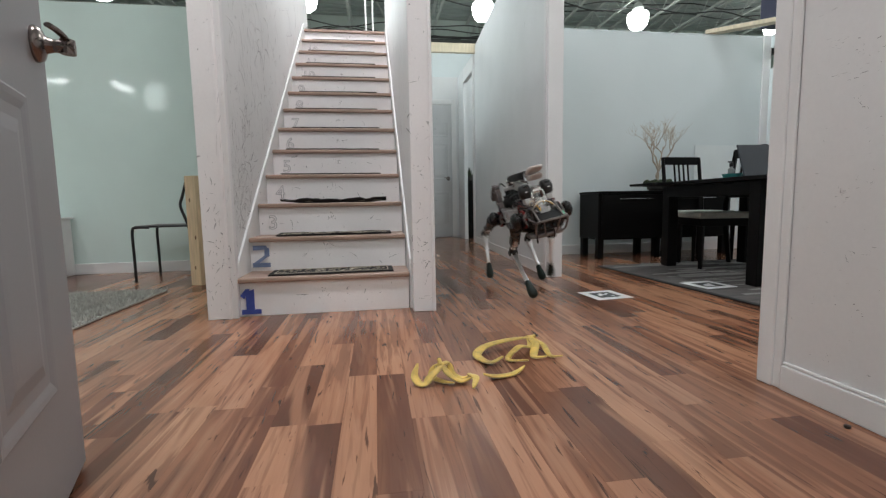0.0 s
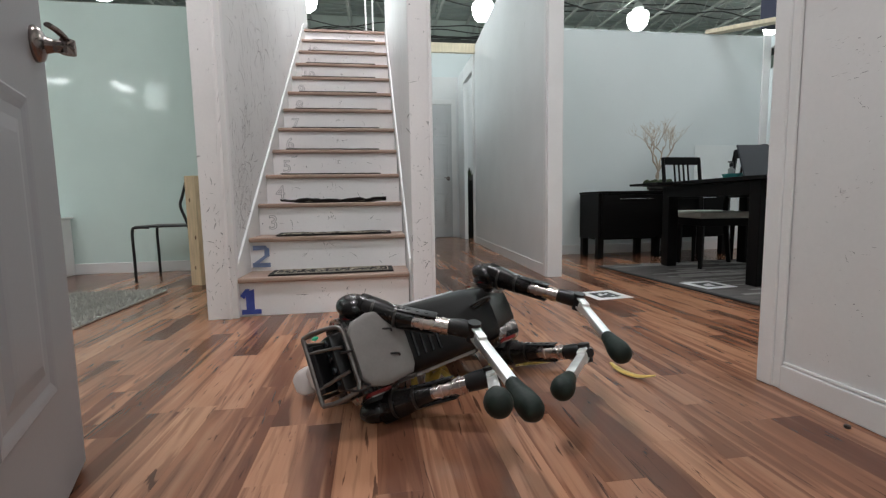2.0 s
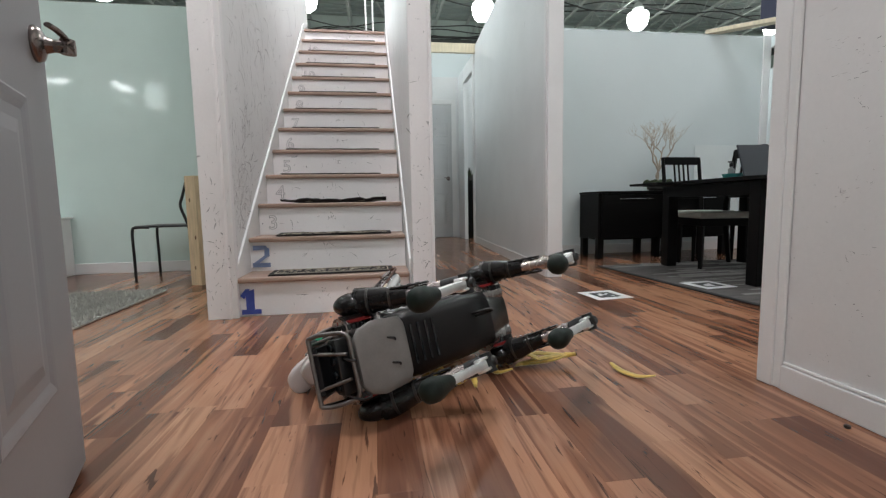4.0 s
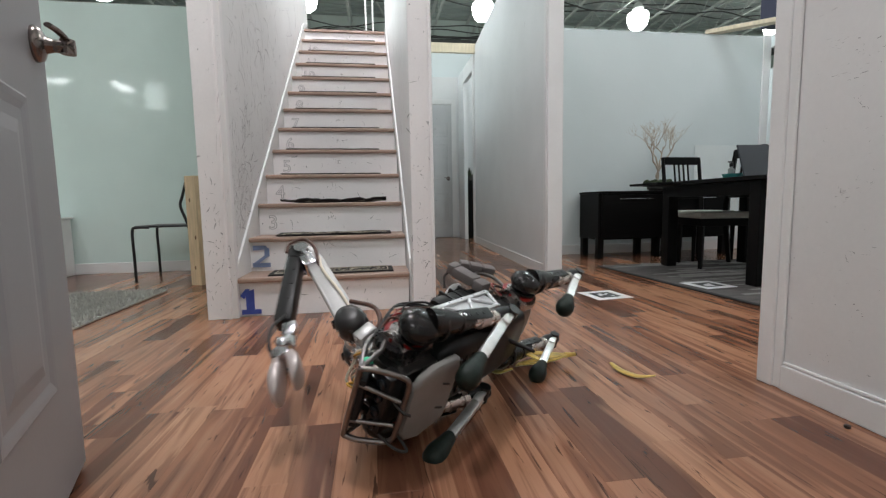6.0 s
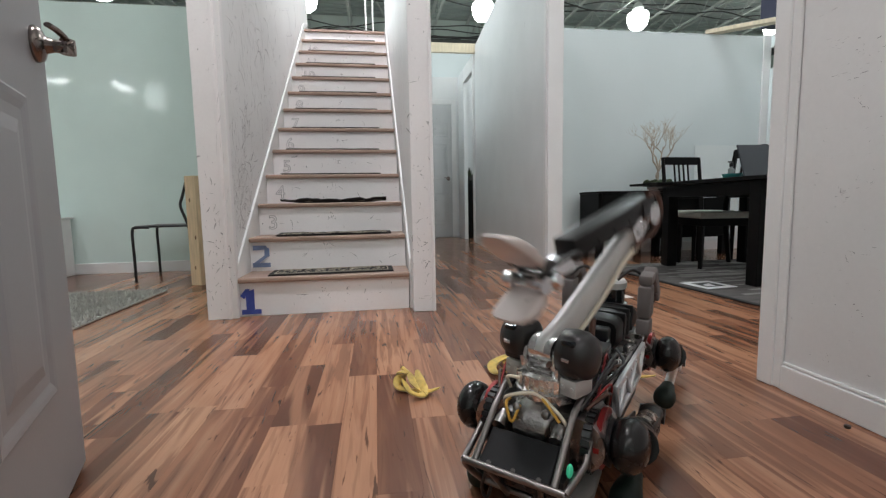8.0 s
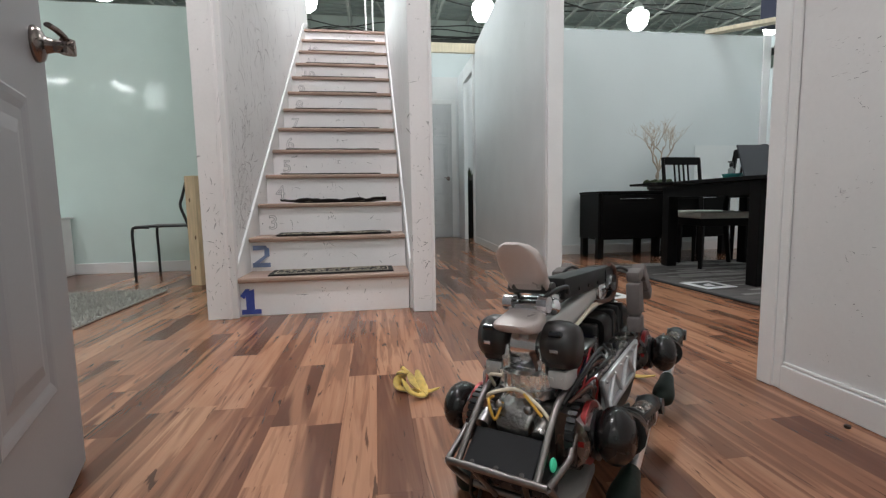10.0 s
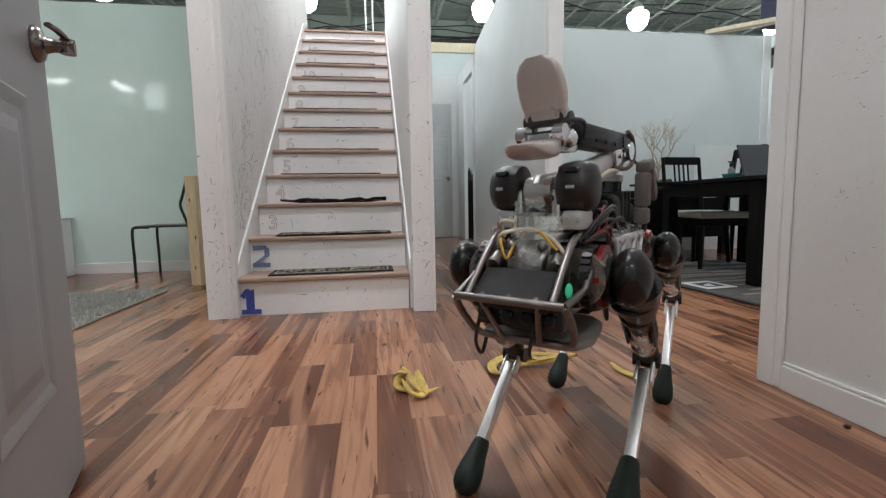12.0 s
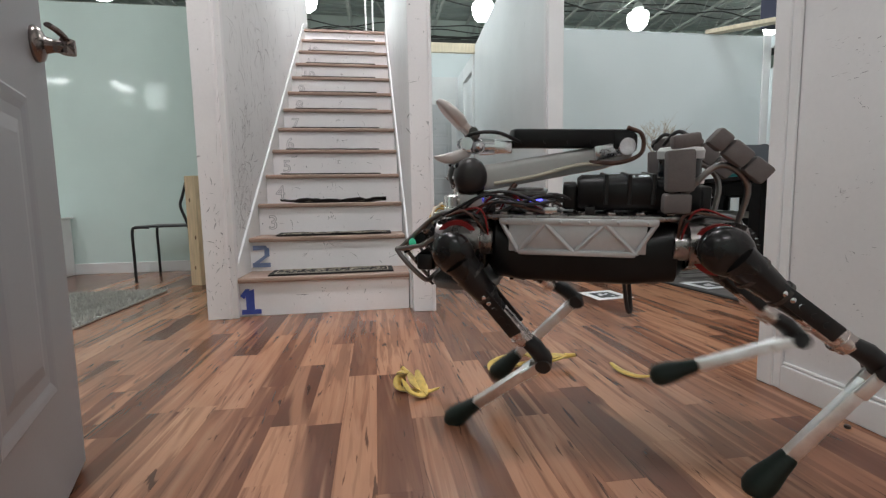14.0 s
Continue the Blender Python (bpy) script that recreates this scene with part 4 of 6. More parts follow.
def robot_wiring(dog):
    """Looms, connectors and fittings crowded round the chest, deck and hips."""
    rng = random.Random(64)
    kinds = ((M_CABLE, 0.0034), (M_CABLE, 0.0028), (M_BROWN, 0.003), (M_RED, 0.0022), (M_CABLE, 0.0045))
    for k in range(16):
        s = 1 if k % 2 else -1
        x0, x1 = rng.uniform(0.17, 0.3), rng.uniform(-0.02, 0.14)
        y0, y1 = s * rng.uniform(0.045, 0.085), s * rng.uniform(0.03, 0.09)
        mt, r = kinds[k % 5]
        mid = ((x0 + x1) / 2 + rng.uniform(-0.03, 0.03), (y0 + y1) / 2 + s * rng.uniform(0.0, 0.022), rng.uniform(0.085, 0.112))
        bm = bmesh.new()
        tube(bm, curve_pts([(x0, y0, 0.056), mid, (x1, y1, 0.066)], 7), r, 7)
        part("wire", bm, mt, dog, "", 70)
    for sx in (1, -1):
        for sy in (1, -1):
            x, y = sx * HX, sy * 0.088
            for k in range(3):
                mt, r = kinds[(k + 1) % 5]
                a = rng.uniform(0.02, 0.06)
                bm = bmesh.new()
                tube(bm, curve_pts([(x - sx * 0.07, y, 0.03 - 0.02 * k), (x - sx * a, y + sy * 0.012, 0.062 + 0.006 * k), (x + sx * 0.03, y - sy * 0.01, 0.055)], 6), r, 7)
                part("wire", bm, mt, dog, "", 70)
            bm = bmesh.new()
            for k in range(8):
                t = 2 * math.pi * k / 8
                ball(bm, (x + 0.034 * math.cos(t), sy * (HY - 0.0335), 0.034 * math.sin(t)), 0.0036, u=8, v=5)
            part("bolt_circle", bm, M_CHROME, dog, "ring of bright bolts", 60)
    for x, y, w, d, h in ((0.19, 0.05, 0.02, 0.014, 0.014), (0.17, -0.055, 0.026, 0.012, 0.018), (0.06, 0.078, 0.03, 0.012, 0.012), (0.05, -0.078, 0.024, 0.012, 0.016), (-0.02, 0.082, 0.02, 0.01, 0.012), (0.205, 0.0, 0.014, 0.03, 0.012)):
        bm = bmesh.new()
        box(bm, x - w / 2, y - d / 2, 0.062, x + w / 2, y + d / 2, 0.066 + h, 0.002)
        for q in (-0.3, 0.3):
            rod(bm, (x + q * w, y, 0.066 + h), (x + q * w, y, 0.069 + h), 0.003, seg=8)
        part("connector", bm, M_CHROME if w > 0.022 else M_BLACK, dog, "", True)


def build_robot():
    dog = thing("robot_dog", "four-legged black and silver robot with a jointed gripper arm", "robot")
    robot_torso(dog)
    robot_nose(dog)
    robot_tail(dog)
    robot_hips(dog)
    robot_wiring(dog)
    legs = []
    for sx in (1, -1):
        for sy in (1, -1):
            legs.append((sx, sy, build_upper_leg(dog, sy), build_lower_leg(dog)))
    return dog, legs, build_arm(dog)


DOG, DOG_LEGS, DOG_ARM = build_robot()

# ---------------------------------------------------------------- stair mats and numerals
M_MAT = mat("mat_weave", (0.014, 0.013, 0.012), 0.9, vary=0.4, scale=60, bump=0.3)
M_MATPAT = mat("mat_pattern", (0.40, 0.36, 0.29), 0.9, vary=0.25, scale=80, bump=0.3)
M_BLUE = mat("blue_foam", (0.045, 0.075, 0.33), 0.7, vary=0.2, scale=30, bump=0.15)
M_GREYBLUE = mat("worn_blue_foam", (0.17, 0.22, 0.36), 0.7, vary=0.25, scale=30, bump=0.15)
M_PENCIL = mat("pencil_line", (0.52, 0.51, 0.52), 0.8, vary=0.3)


def stair_mat(i):
    """A small patterned carpet tread on step i."""
    rng = random.Random(40 + i)
    z = tread_z(i)
    th = thing("stair_mat", "dark patterned carpet stair tread mat with a pale border", "mat", pose((0.463, 0.463, 0.45)[i - 1] if i < 4 else 0.422 + rng.uniform(-0.008, 0.008), (i - 1) * RUN + (0.135 if i < 4 else 0.104), z + 0.0005, 0, 0, rng.uniform(-1.5, 1.5) + (1.5 if i == 1 else 0)), "stair mats")
    hw, hd = 0.325, 0.095
    bm = bmesh.new()
    nx, ny = 16, 6
    lift = 0.06 if i == 3 else 0.02 if i == 2 else 0.005
    grid = {}
    for a in range(nx + 1):
        for b in range(ny + 1):
            x, y = -hw + 2 * hw * a / nx, -hd + 2 * hd * b / ny
            edge = max(abs(x) / hw, abs(y) / hd)
            grid[a, b] = (x, y, 0.006 + (lift * max(0, edge - 0.7) * (0.5 + rng.random())))
    top = {k: bm.verts.new(v) for k, v in grid.items()}
    low = {k: bm.verts.new((v[0], v[1], v[2] - 0.006)) for k, v in grid.items()}
    for a in range(nx):
        for b in range(ny):
            bm.faces.new((top[a, b], top[a + 1, b], top[a + 1, b + 1], top[a, b + 1]))
            bm.faces.new((low[a, b], low[a, b + 1], low[a + 1, b + 1], low[a + 1, b]))
    for a in range(nx):
        bm.faces.new((top[a, 0], low[a, 0], low[a + 1, 0], top[a + 1, 0]))
        bm.faces.new((top[a, ny], top[a + 1, ny], low[a + 1, ny], low[a, ny]))
    for b in range(ny):
        bm.faces.new((top[0, b], top[0, b + 1], low[0, b + 1], low[0, b]))
        bm.faces.new((top[nx, b], low[nx, b], low[nx, b + 1], top[nx, b + 1]))
    part("weave", bm, M_MAT, th)
    if i <= 3:
        bm = bmesh.new()
        for s in (-1, 1):
            box(bm, -hw + 0.03, s * (hd - 0.022) - 0.003, 0.009, hw - 0.03, s * (hd - 0.022) + 0.003, 0.0115)
            box(bm, s * (hw - 0.03) - 0.003, -hd + 0.02, 0.009, s * (hw - 0.03) + 0.003, hd - 0.02, 0.0115)
        for k in range(120):
            x, y = rng.uniform(-hw + 0.045, hw - 0.045), rng.uniform(-hd + 0.035, hd - 0.035)
            box(bm, -rng.uniform(0.004, 0.011), -0.003, 0.009, rng.uniform(0.004, 0.011), 0.003, 0.0112 + 0.000004 * k, 0, pose(x, y, 0, 0, 0, rng.uniform(0, 180)))
        part("pattern", bm, M_MATPAT, th, "beige leaf pattern")


for i in range(1, 14):
    stair_mat(i)


def stair_numerals():
    def numeral(name, outlines, material, x, z, y, label):
        bm = bmesh.new()
        for o, lift in outlines:
            prism(bm, [(a, b) for a, b in o], -0.006 - lift, Matrix.Translation((x, y - 0.0005, z)))
        return tagged(part(name, bm, material), label, "number")
    one = [([(-0.022, 0.02), (-0.022, 0.118), (0.018, 0.13), (0.018, 0.02)], 0.0), ([(-0.045, 0.0), (-0.045, 0.024), (0.05, 0.024), (0.05, 0.0)], 0.0006), ([(-0.05, 0.098), (-0.022, 0.132), (0.0, 0.132), (-0.03, 0.082)], 0.0012)]
    numeral("number_one", one, M_BLUE, 0.052, 0.012, NOSE, "blue foam figure one stuck on the lowest riser")
    two = [([(-0.045, 0.0), (-0.045, 0.024), (0.05, 0.024), (0.05, 0.0)], 0.0), ([(-0.045, 0.02), (0.02, 0.066), (0.045, 0.066), (-0.012, 0.02)], 0.0006), ([(0.02, 0.056), (0.022, 0.112), (0.046, 0.106), (0.046, 0.06)], 0.0012), ([(-0.04, 0.096), (-0.04, 0.122), (0.03, 0.122), (0.04, 0.1)], 0.0018)]
    numeral("number_two", two, M_GREYBLUE, 0.056, tread_z(1) + 0.022, RUN + NOSE, "faded blue foam figure two stuck on a riser")

    def glyph(text, x, z, y, size):
        cu = bpy.data.curves.new("glyph", "FONT")
        cu.body, cu.size, cu.extrude, cu.fill_mode = text, size, 0.0004, "NONE"
        cu.bevel_depth, cu.bevel_resolution = 0.0022, 0
        ob = new("glyph", cu)
        dg = bpy.context.evaluated_depsgraph_get()
        me = bpy.data.meshes.new_from_object(ob.evaluated_get(dg))
        bpy.data.objects.remove(ob)
        me.materials.clear()
        me.materials.append(M_PENCIL)
        out = new("number_outline", me)
        out.matrix_basis = pose(x, y - 0.001, z, 90, 0, 0)
        tagged(out, "pencil outline of the figure %s on a riser" % text, "number", "riser figures")
    for i in range(3, 13):
        glyph(str(i), 0.05 + 0.006 * (i % 3), tread_z(i - 1) + 0.035, (i - 1) * RUN + NOSE, 0.12)


stair_numerals()

# ---------------------------------------------------------------- scuffs and scratches
M_SCRATCH = mat("dark_scratch", (0.20, 0.19, 0.20), 0.7, vary=0.45, scale=18, bump=0)
M_RUB = mat("pale_rub_mark", (0.50, 0.485, 0.485), 0.6, vary=0.3, scale=14, bump=0)


def scuffs(label, origin, along, clusters, seed, wide=0.0014):
    """Thin strokes lying on a wall: clusters of across, up, spread across, spread up, count, length, lean, sway."""
    rng = random.Random(seed)
    out = along.cross(Vector((0, 0, 1)))
    sets = {M_SCRATCH: [[], []], M_RUB: [[], []]}
    serial = 0
    for u, v, su, sv, count, size, lean, sway in clusters:
        for _ in range(count):
            a, b = rng.gauss(u, su), rng.gauss(v, sv)
            if b < 0.015:
                continue
            turn = radians(lean + rng.gauss(0, sway))
            ln = size * (0.12 + rng.random() ** 2.5)
            w = wide * rng.uniform(0.35, 1.0) * (1.6 if rng.random() < 0.12 else 1.0)
            bend = rng.uniform(-14, 14)
            verts, faces = sets[M_SCRATCH if rng.random() < 0.5 else M_RUB]
            serial += 1
            n, first = 6, len(verts)
            for k in range(n + 1):
                t = k / n
                d = Vector((math.cos(turn), math.sin(turn)))
                side = Vector((-d.y, d.x))
                half = w * (0.25 + math.sin(math.pi * t)) * rng.uniform(0.6, 1.2)
                for q in (-half, half):
                    p = origin + along * (a + side.x * q) + Vector((0, 0, b + side.y * q)) + out * (0.0005 + 0.000002 * serial)
                    verts.append(tuple(p))
                a, b = a + d.x * ln / n, b + d.y * ln / n
                turn += bend * ln / n
            faces += [(first + 2 * k, first + 2 * k + 1, first + 2 * k + 3, first + 2 * k + 2) for k in range(n)]
    for mt, (verts, faces) in sets.items():
        if faces:
            me = bpy.data.meshes.new("scuff_marks")
            me.from_pydata(verts, [], faces)
            me.materials.append(mt)
            tagged(new("scuff_marks", me), label, "scuff marks", kind="stuff")


scuffs("dark scratches scribbled over the white stair wall", Vector((-0.012, 0.0, 0)), Vector((0, 1, 0)), (
    (0.2, 0.6, 0.12, 0.14, 150, 0.15, 65, 40), (0.28, 0.95, 0.18, 0.2, 120, 0.17, 75, 35), (0.75, 1.35, 0.3, 0.25, 110, 0.24, 80, 30), (0.1, 0.45, 0.07, 0.15, 60, 0.1, 80, 40),
    (0.9, 1.0, 0.25, 0.15, 60, 0.2, 30, 50), (0.6, 1.8, 0.4, 0.3, 90, 0.3, 85, 20), (1.8, 2.2, 0.6, 0.3, 90, 0.3, 80, 30), (0.5, 1.1, 0.4, 0.5, 30, 0.05, 0, 60)), 3, 0.0019)
scuffs("dark scratches scribbled over the white stair wall", Vector((0.885, 3.0, 0)), Vector((0, -1, 0)), (
    (2.6, 0.7, 0.25, 0.25, 50, 0.1, 75, 40), (2.2, 1.3, 0.4, 0.35, 60, 0.14, 80, 30), (1.2, 2.0, 0.6, 0.4, 40, 0.15, 80, 30)), 4, 0.0019)
scuffs("grey scuffs and nicks low on the white post trim", Vector((-0.145, -0.0182, 0)), Vector((1, 0, 0)), (
    (0.07, 0.25, 0.033, 0.13, 44, 0.04, 70, 45), (0.06, 0.58, 0.03, 0.1, 22, 0.04, 60, 45), (0.07, 1.2, 0.03, 0.35, 6, 0.03, 60, 40)), 5, 0.0016)
scuffs("grey scuffs and nicks low on the white post trim", Vector((0.887, -0.0682, 0)), Vector((1, 0, 0)), (
    (0.055, 0.3, 0.03, 0.18, 40, 0.045, 70, 45), (0.06, 0.75, 0.03, 0.2, 22, 0.04, 60, 45), (0.05, 1.4, 0.03, 0.3, 8, 0.03, 60, 40)), 6, 0.0016)
scuffs("sparse dark scrapes on the white wall", Vector((1.872, 0.0, 0)), Vector((0, -1, 0)), (
    (1.36, 0.949, 0.012, 0.008, 14, 0.009, 10, 30), (1.42, 0.9, 0.03, 0.02, 14, 0.012, 20, 20), (1.40, 0.87, 0.05, 0.02, 12, 0.02, 0, 6),
    (1.416, 0.797, 0.01, 0.012, 8, 0.012, -40, 25), (1.392, 0.56, 0.012, 0.012, 14, 0.014, 40, 30), (1.43, 0.58, 0.02, 0.02, 10, 0.016, 30, 20),
    (1.423, 0.415, 0.015, 0.008, 6, 0.025, -25, 20), (1.377, 0.141, 0.008, 0.007, 9, 0.009, 20, 40), (1.453, 0.267, 0.012, 0.01, 5, 0.012, 0, 30),
    (1.42, 0.5, 0.08, 0.2, 26, 0.012, 0, 12), (1.6, 0.7, 0.2, 0.3, 40, 0.012, 5, 20)), 7, 0.0007)
for i in range(1, 14):
    scuffs("faint shoe scuffs on a white riser", Vector((0.0, (i - 1) * RUN + NOSE, 0)), Vector((1, 0, 0)), (
        (0.45, tread_z(i - 1) + 0.09, 0.2, 0.03, 12 if i < 6 else 7, 0.06, -20, 50), (0.43 + 0.03 * math.sin(3.1 * i), tread_z(i - 1) + 0.1, 0.015, 0.015, 9, 0.025, 45, 40)), 20 + i, 0.0015)

# ---------------------------------------------------------------- open door beside the camera
def panel_door(name, label, width, height, m, handle_x, handle_z, lever_side, paint, stile=0.11):
    """A six panel door standing in x, z; its faces look along -y and +y."""
    th = thing(name, label, "door", m)
    bm = bmesh.new()
    box(bm, 0, -0.0175, 0.012, width, 0.0175, height, 0.002)
    leaf = part("leaf", bm, paint, th)
    cols = ((stile, width / 2 - 0.02), (width / 2 + 0.04, width - stile + 0.06))
    rows = ((0.225, 0.762), (0.96, 1.55), (1.66, 1.9))
    for x0, x1 in cols:
        for z0, z1 in rows:
            for s in (-1, 1):
                bm = bmesh.new()
                # sloping sunk moulding round a raised field
                rings = []
                for inset, lift in ((0.0, 0.0005), (0.006, 0.0045), (0.016, 0.0035), (0.03, 0.0008), (0.05, 0.0008), (0.075, 0.005), (0.09, 0.0055)):
                    yy = s * (0.0175 + lift)
                    rings.append([bm.verts.new(q) for q in ((x0 + inset, yy, z0 + inset), (x1 - inset, yy, z0 + inset), (x1 - inset, yy, z1 - inset), (x0 + inset, yy, z1 - inset))])
                for ra, rb in zip(rings, rings[1:]):
                    for q in range(4):
                        bm.faces.new((ra[q], ra[(q + 1) % 4], rb[(q + 1) % 4], rb[q]))
                bm.faces.new(rings[-1])
                bm.faces.new(list(reversed(rings[0])))
                part("panel", bm, paint, leaf)
    for s in (-1, 1):
        bm = bmesh.new()
        mm = Matrix.Translation((handle_x, s * 0.0176, handle_z)) @ Matrix.Rotation(radians(-90 * s), 4, "X")
        lathe(bm, [(0.033, 0.0), (0.034, 0.004), (0.030, 0.012), (0.016, 0.018), (0.012, 0.03), (0.0125, 0.062)], 24, mm)
        rod(bm, (handle_x, s * 0.068, handle_z - 0.013), (handle_x, s * 0.068, handle_z + 0.014), 0.0125, 0.0125, 20)
        rod(bm, (handle_x, s * 0.04, handle_z), (handle_x, s * 0.068, handle_z), 0.0122, 0.0122, 18)
        tube(bm, curve_pts([(handle_x, s * 0.068, handle_z + 0.01), (handle_x + lever_side * 0.025, s * 0.067, handle_z + 0.013), (handle_x + lever_side * 0.055, s * 0.063, handle_z + 0.014), (handle_x + lever_side * 0.085, s * 0.058, handle_z + 0.012)], 5), 0.0065, 10, 0.7)
        part("handle", bm, M_NICKEL, th, "satin nickel lever handle", 45)
    return th


DOOR_A = math.atan2(-0.94, 0.34)
panel_door("door_1", "white six panel door, shaded grey, standing open with a nickel lever", 0.91, 2.03, pose(0.036, -1.33, 0.0, 0, 0, math.degrees(DOOR_A)), 0.064, 0.876, 1, M_SHADEDOOR, 0.155)
panel_door("door_2", "closed grey white six panel hall door", 0.80, 2.17, pose(1.18, 5.055, 0.0), 0.735, 0.98, -1, M_HALLDOOR)
bm = bmesh.new()
box(bm, 1.985, 5.06, 0.0, 2.06, 5.0795, 2.26, 0.003)
box(bm, 1.1, 5.06, 2.185, 1.984, 5.0795, 2.26, 0.003)
setting("trim_hall_door", bm, M_TRIM, "white door casing", "trim")

# ---------------------------------------------------------------- left room things
M_RUGL = mat("grey_shag", (0.40, 0.395, 0.36), 0.95, vary=0.3, scale=40, bump=0.5, grain=300)


def shag_rug():
    th = thing("shag_rug", "pale grey shaggy rug lying on the laminate", "rug", pose(-1.82, -0.30, 0))
    bm = bmesh.new()
    box(bm, -1.1, -1.2, 0.001, 1.1, 1.2, 0.012, 0.004)
    part("backing", bm, M_RUGL, th)
    rng = random.Random(5)
    verts, faces = [], []
    for _ in range(54000):
        x, y = rng.uniform(-1.1, 1.1), rng.uniform(-1.2, 1.2)
        a, h, w = rng.uniform(0, 6.28), rng.uniform(0.012, 0.026), 0.004
        dx, dy = math.cos(a) * w, math.sin(a) * w
        tx, ty = rng.uniform(-0.012, 0.012), rng.uniform(-0.012, 0.012)
        i = len(verts)
        verts += [(x - dx, y - dy, 0.01), (x + dx, y + dy, 0.01), (x + tx, y + ty, 0.01 + h)]
        faces.append((i, i + 1, i + 2))
    me = bpy.data.meshes.new("pile")
    me.from_pydata(verts, [], faces)
    me.materials.append(M_RUGL)
    ob = new("shag", me)
    ob.parent = th
    ob["kind"] = "stuff"


shag_rug()


def stacking_chair():
    th = thing("stacking_chair", "black metal tube chair with a thin seat", "chair", pose(-0.95, 1.6, 0, 0, 0, 0))
    for x, y, top in ((-0.21, -0.2, 0.42), (-0.21, 0.2, 0.42)):
        bm = bmesh.new()
        tube(bm, curve_pts([(x, y, 0.0), (x, y, 0.2), (x, y, top - 0.03), (x + 0.03, y, top), (x + 0.12, y, top)], 5), 0.0105, 10)
        part("leg", bm, M_BLACK, th, smooth=70)
    for y in (-0.2, 0.2):
        bm = bmesh.new()
        tube(bm, curve_pts([(0.26, y, 0.0), (0.22, y, 0.3), (0.19, y, 0.45), (0.15, y, 0.58), (0.17, y, 0.66), (0.2, y, 0.76)], 5), 0.0105, 10)
        part("leg", bm, M_BLACK, th, smooth=70)
    bm = bmesh.new()
    box(bm, -0.2, -0.195, 0.418, 0.19, 0.195, 0.434, 0.006)
    part("seat", bm, M_BLACK, th)
    bm = bmesh.new()
    box(bm, 0.155, -0.19, 0.60, 0.175, 0.19, 0.74, 0.008, Matrix.Rotation(radians(4), 4, "Y"))
    part("backrest", bm, M_BLACK, th)


stacking_chair()

bm = bmesh.new()
box(bm, -0.045, -0.02, 0.0, 0.045, 0.02, 0.795, 0.003)
ob = tagged(part("pine_board", bm, M_PINE), "knotty pine board standing upright on the floor", "board")
ob.matrix_basis = pose(-0.602, 1.12, 0.0, 0, 0, -24)
for z, x in ((0.35, 0.02), (0.62, -0.01), (0.13, 0.0)):
    bm = bmesh.new()
    lathe(bm, [(0.010, 0), (0.006, 0.0006)], 14, Matrix.Translation((x, -0.02, z)) @ Matrix.Rotation(radians(90), 4, "X") @ Matrix.Diagonal((0.7, 1.4, 1, 1)))
    part("knot", bm, mat("pine_knot", (0.17, 0.09, 0.05), 0.6, vary=0.3, scale=60), ob)
bm = bmesh.new()
box(bm, -2.6, 1.55, 0.0, -1.905, 1.94, 0.49, 0.006)
box(bm, -2.62, 1.53, 0.49, -1.89, 1.95, 0.505, 0.004)
tagged(part("low_cabinet", bm, M_TRIM), "plain white low cabinet against the glossy wall", "cabinet")

# ---------------------------------------------------------------- dining room things
M_RUGR = mat("striped_rug", (0.095, 0.085, 0.082), 0.9, vary=0.45, scale=3.2, stretch=(1, 9, 1), bump=0.3, grain=60)
M_STRIPE = mat("rug_stripe", (0.25, 0.24, 0.23), 0.9, vary=0.3, scale=5, stretch=(1, 6, 1), bump=0.3)
M_PAPER = mat("white_paper", (0.72, 0.72, 0.72), 0.6, vary=0.04)
M_INK = mat("black_ink", (0.02, 0.02, 0.02), 0.6, vary=0.1)
M_SEAT = mat("pale_seat_cloth", (0.42, 0.41, 0.37), 0.85, vary=0.12, scale=40, bump=0.2)
M_TWIG = mat("bleached_branch", (0.46, 0.39, 0.31), 0.7, vary=0.3, scale=30, bump=0.3)
M_MOSS = mat("dry_moss", (0.05, 0.07, 0.035), 0.95, vary=0.5, scale=50, bump=0.6)
M_POT = mat("dark_pot", (0.05, 0.045, 0.04), 0.6, vary=0.3)
M_TEAL = mat("teal_glaze", (0.05, 0.26, 0.25), 0.25, vary=0.12)
M_SCREEN = mat("dark_screen", (0.03, 0.036, 0.045), 0.3, vary=0.1, bump=0)
M_CLEAR = mat("clear_plastic", (0.30, 0.32, 0.32), 0.15, vary=0.05)


def striped_rug():
    th = thing("striped_rug", "grey streaked flat woven rug with a dark edge", "rug", pose(3.85, 0.35, 0, 0, 0, 3))
    bm = bmesh.new()
    box(bm, -1.2, -1.3, 0.0005, 1.2, 0.93, 0.008, 0.003)
    part("weave", bm, M_RUGR, th)
    rng = random.Random(8)
    bm = bmesh.new()
    for k in range(170):
        y, x, ln = rng.uniform(-1.25, 0.86), rng.uniform(-1.16, 1.0), rng.uniform(0.15, 0.9)
        box(bm, x, y, 0.0085, min(x + ln, 1.13), y + rng.uniform(0.01, 0.035), 0.0092 + 0.00002 * k)
    part("stripes", bm, M_STRIPE, th, "pale streaks")
    bm = bmesh.new()
    box(bm, -1.235, -1.3, 0.0005, -1.201, 0.93, 0.009, 0.003)
    part("binding", bm, M_MAT, th, "dark bound edge")


striped_rug()


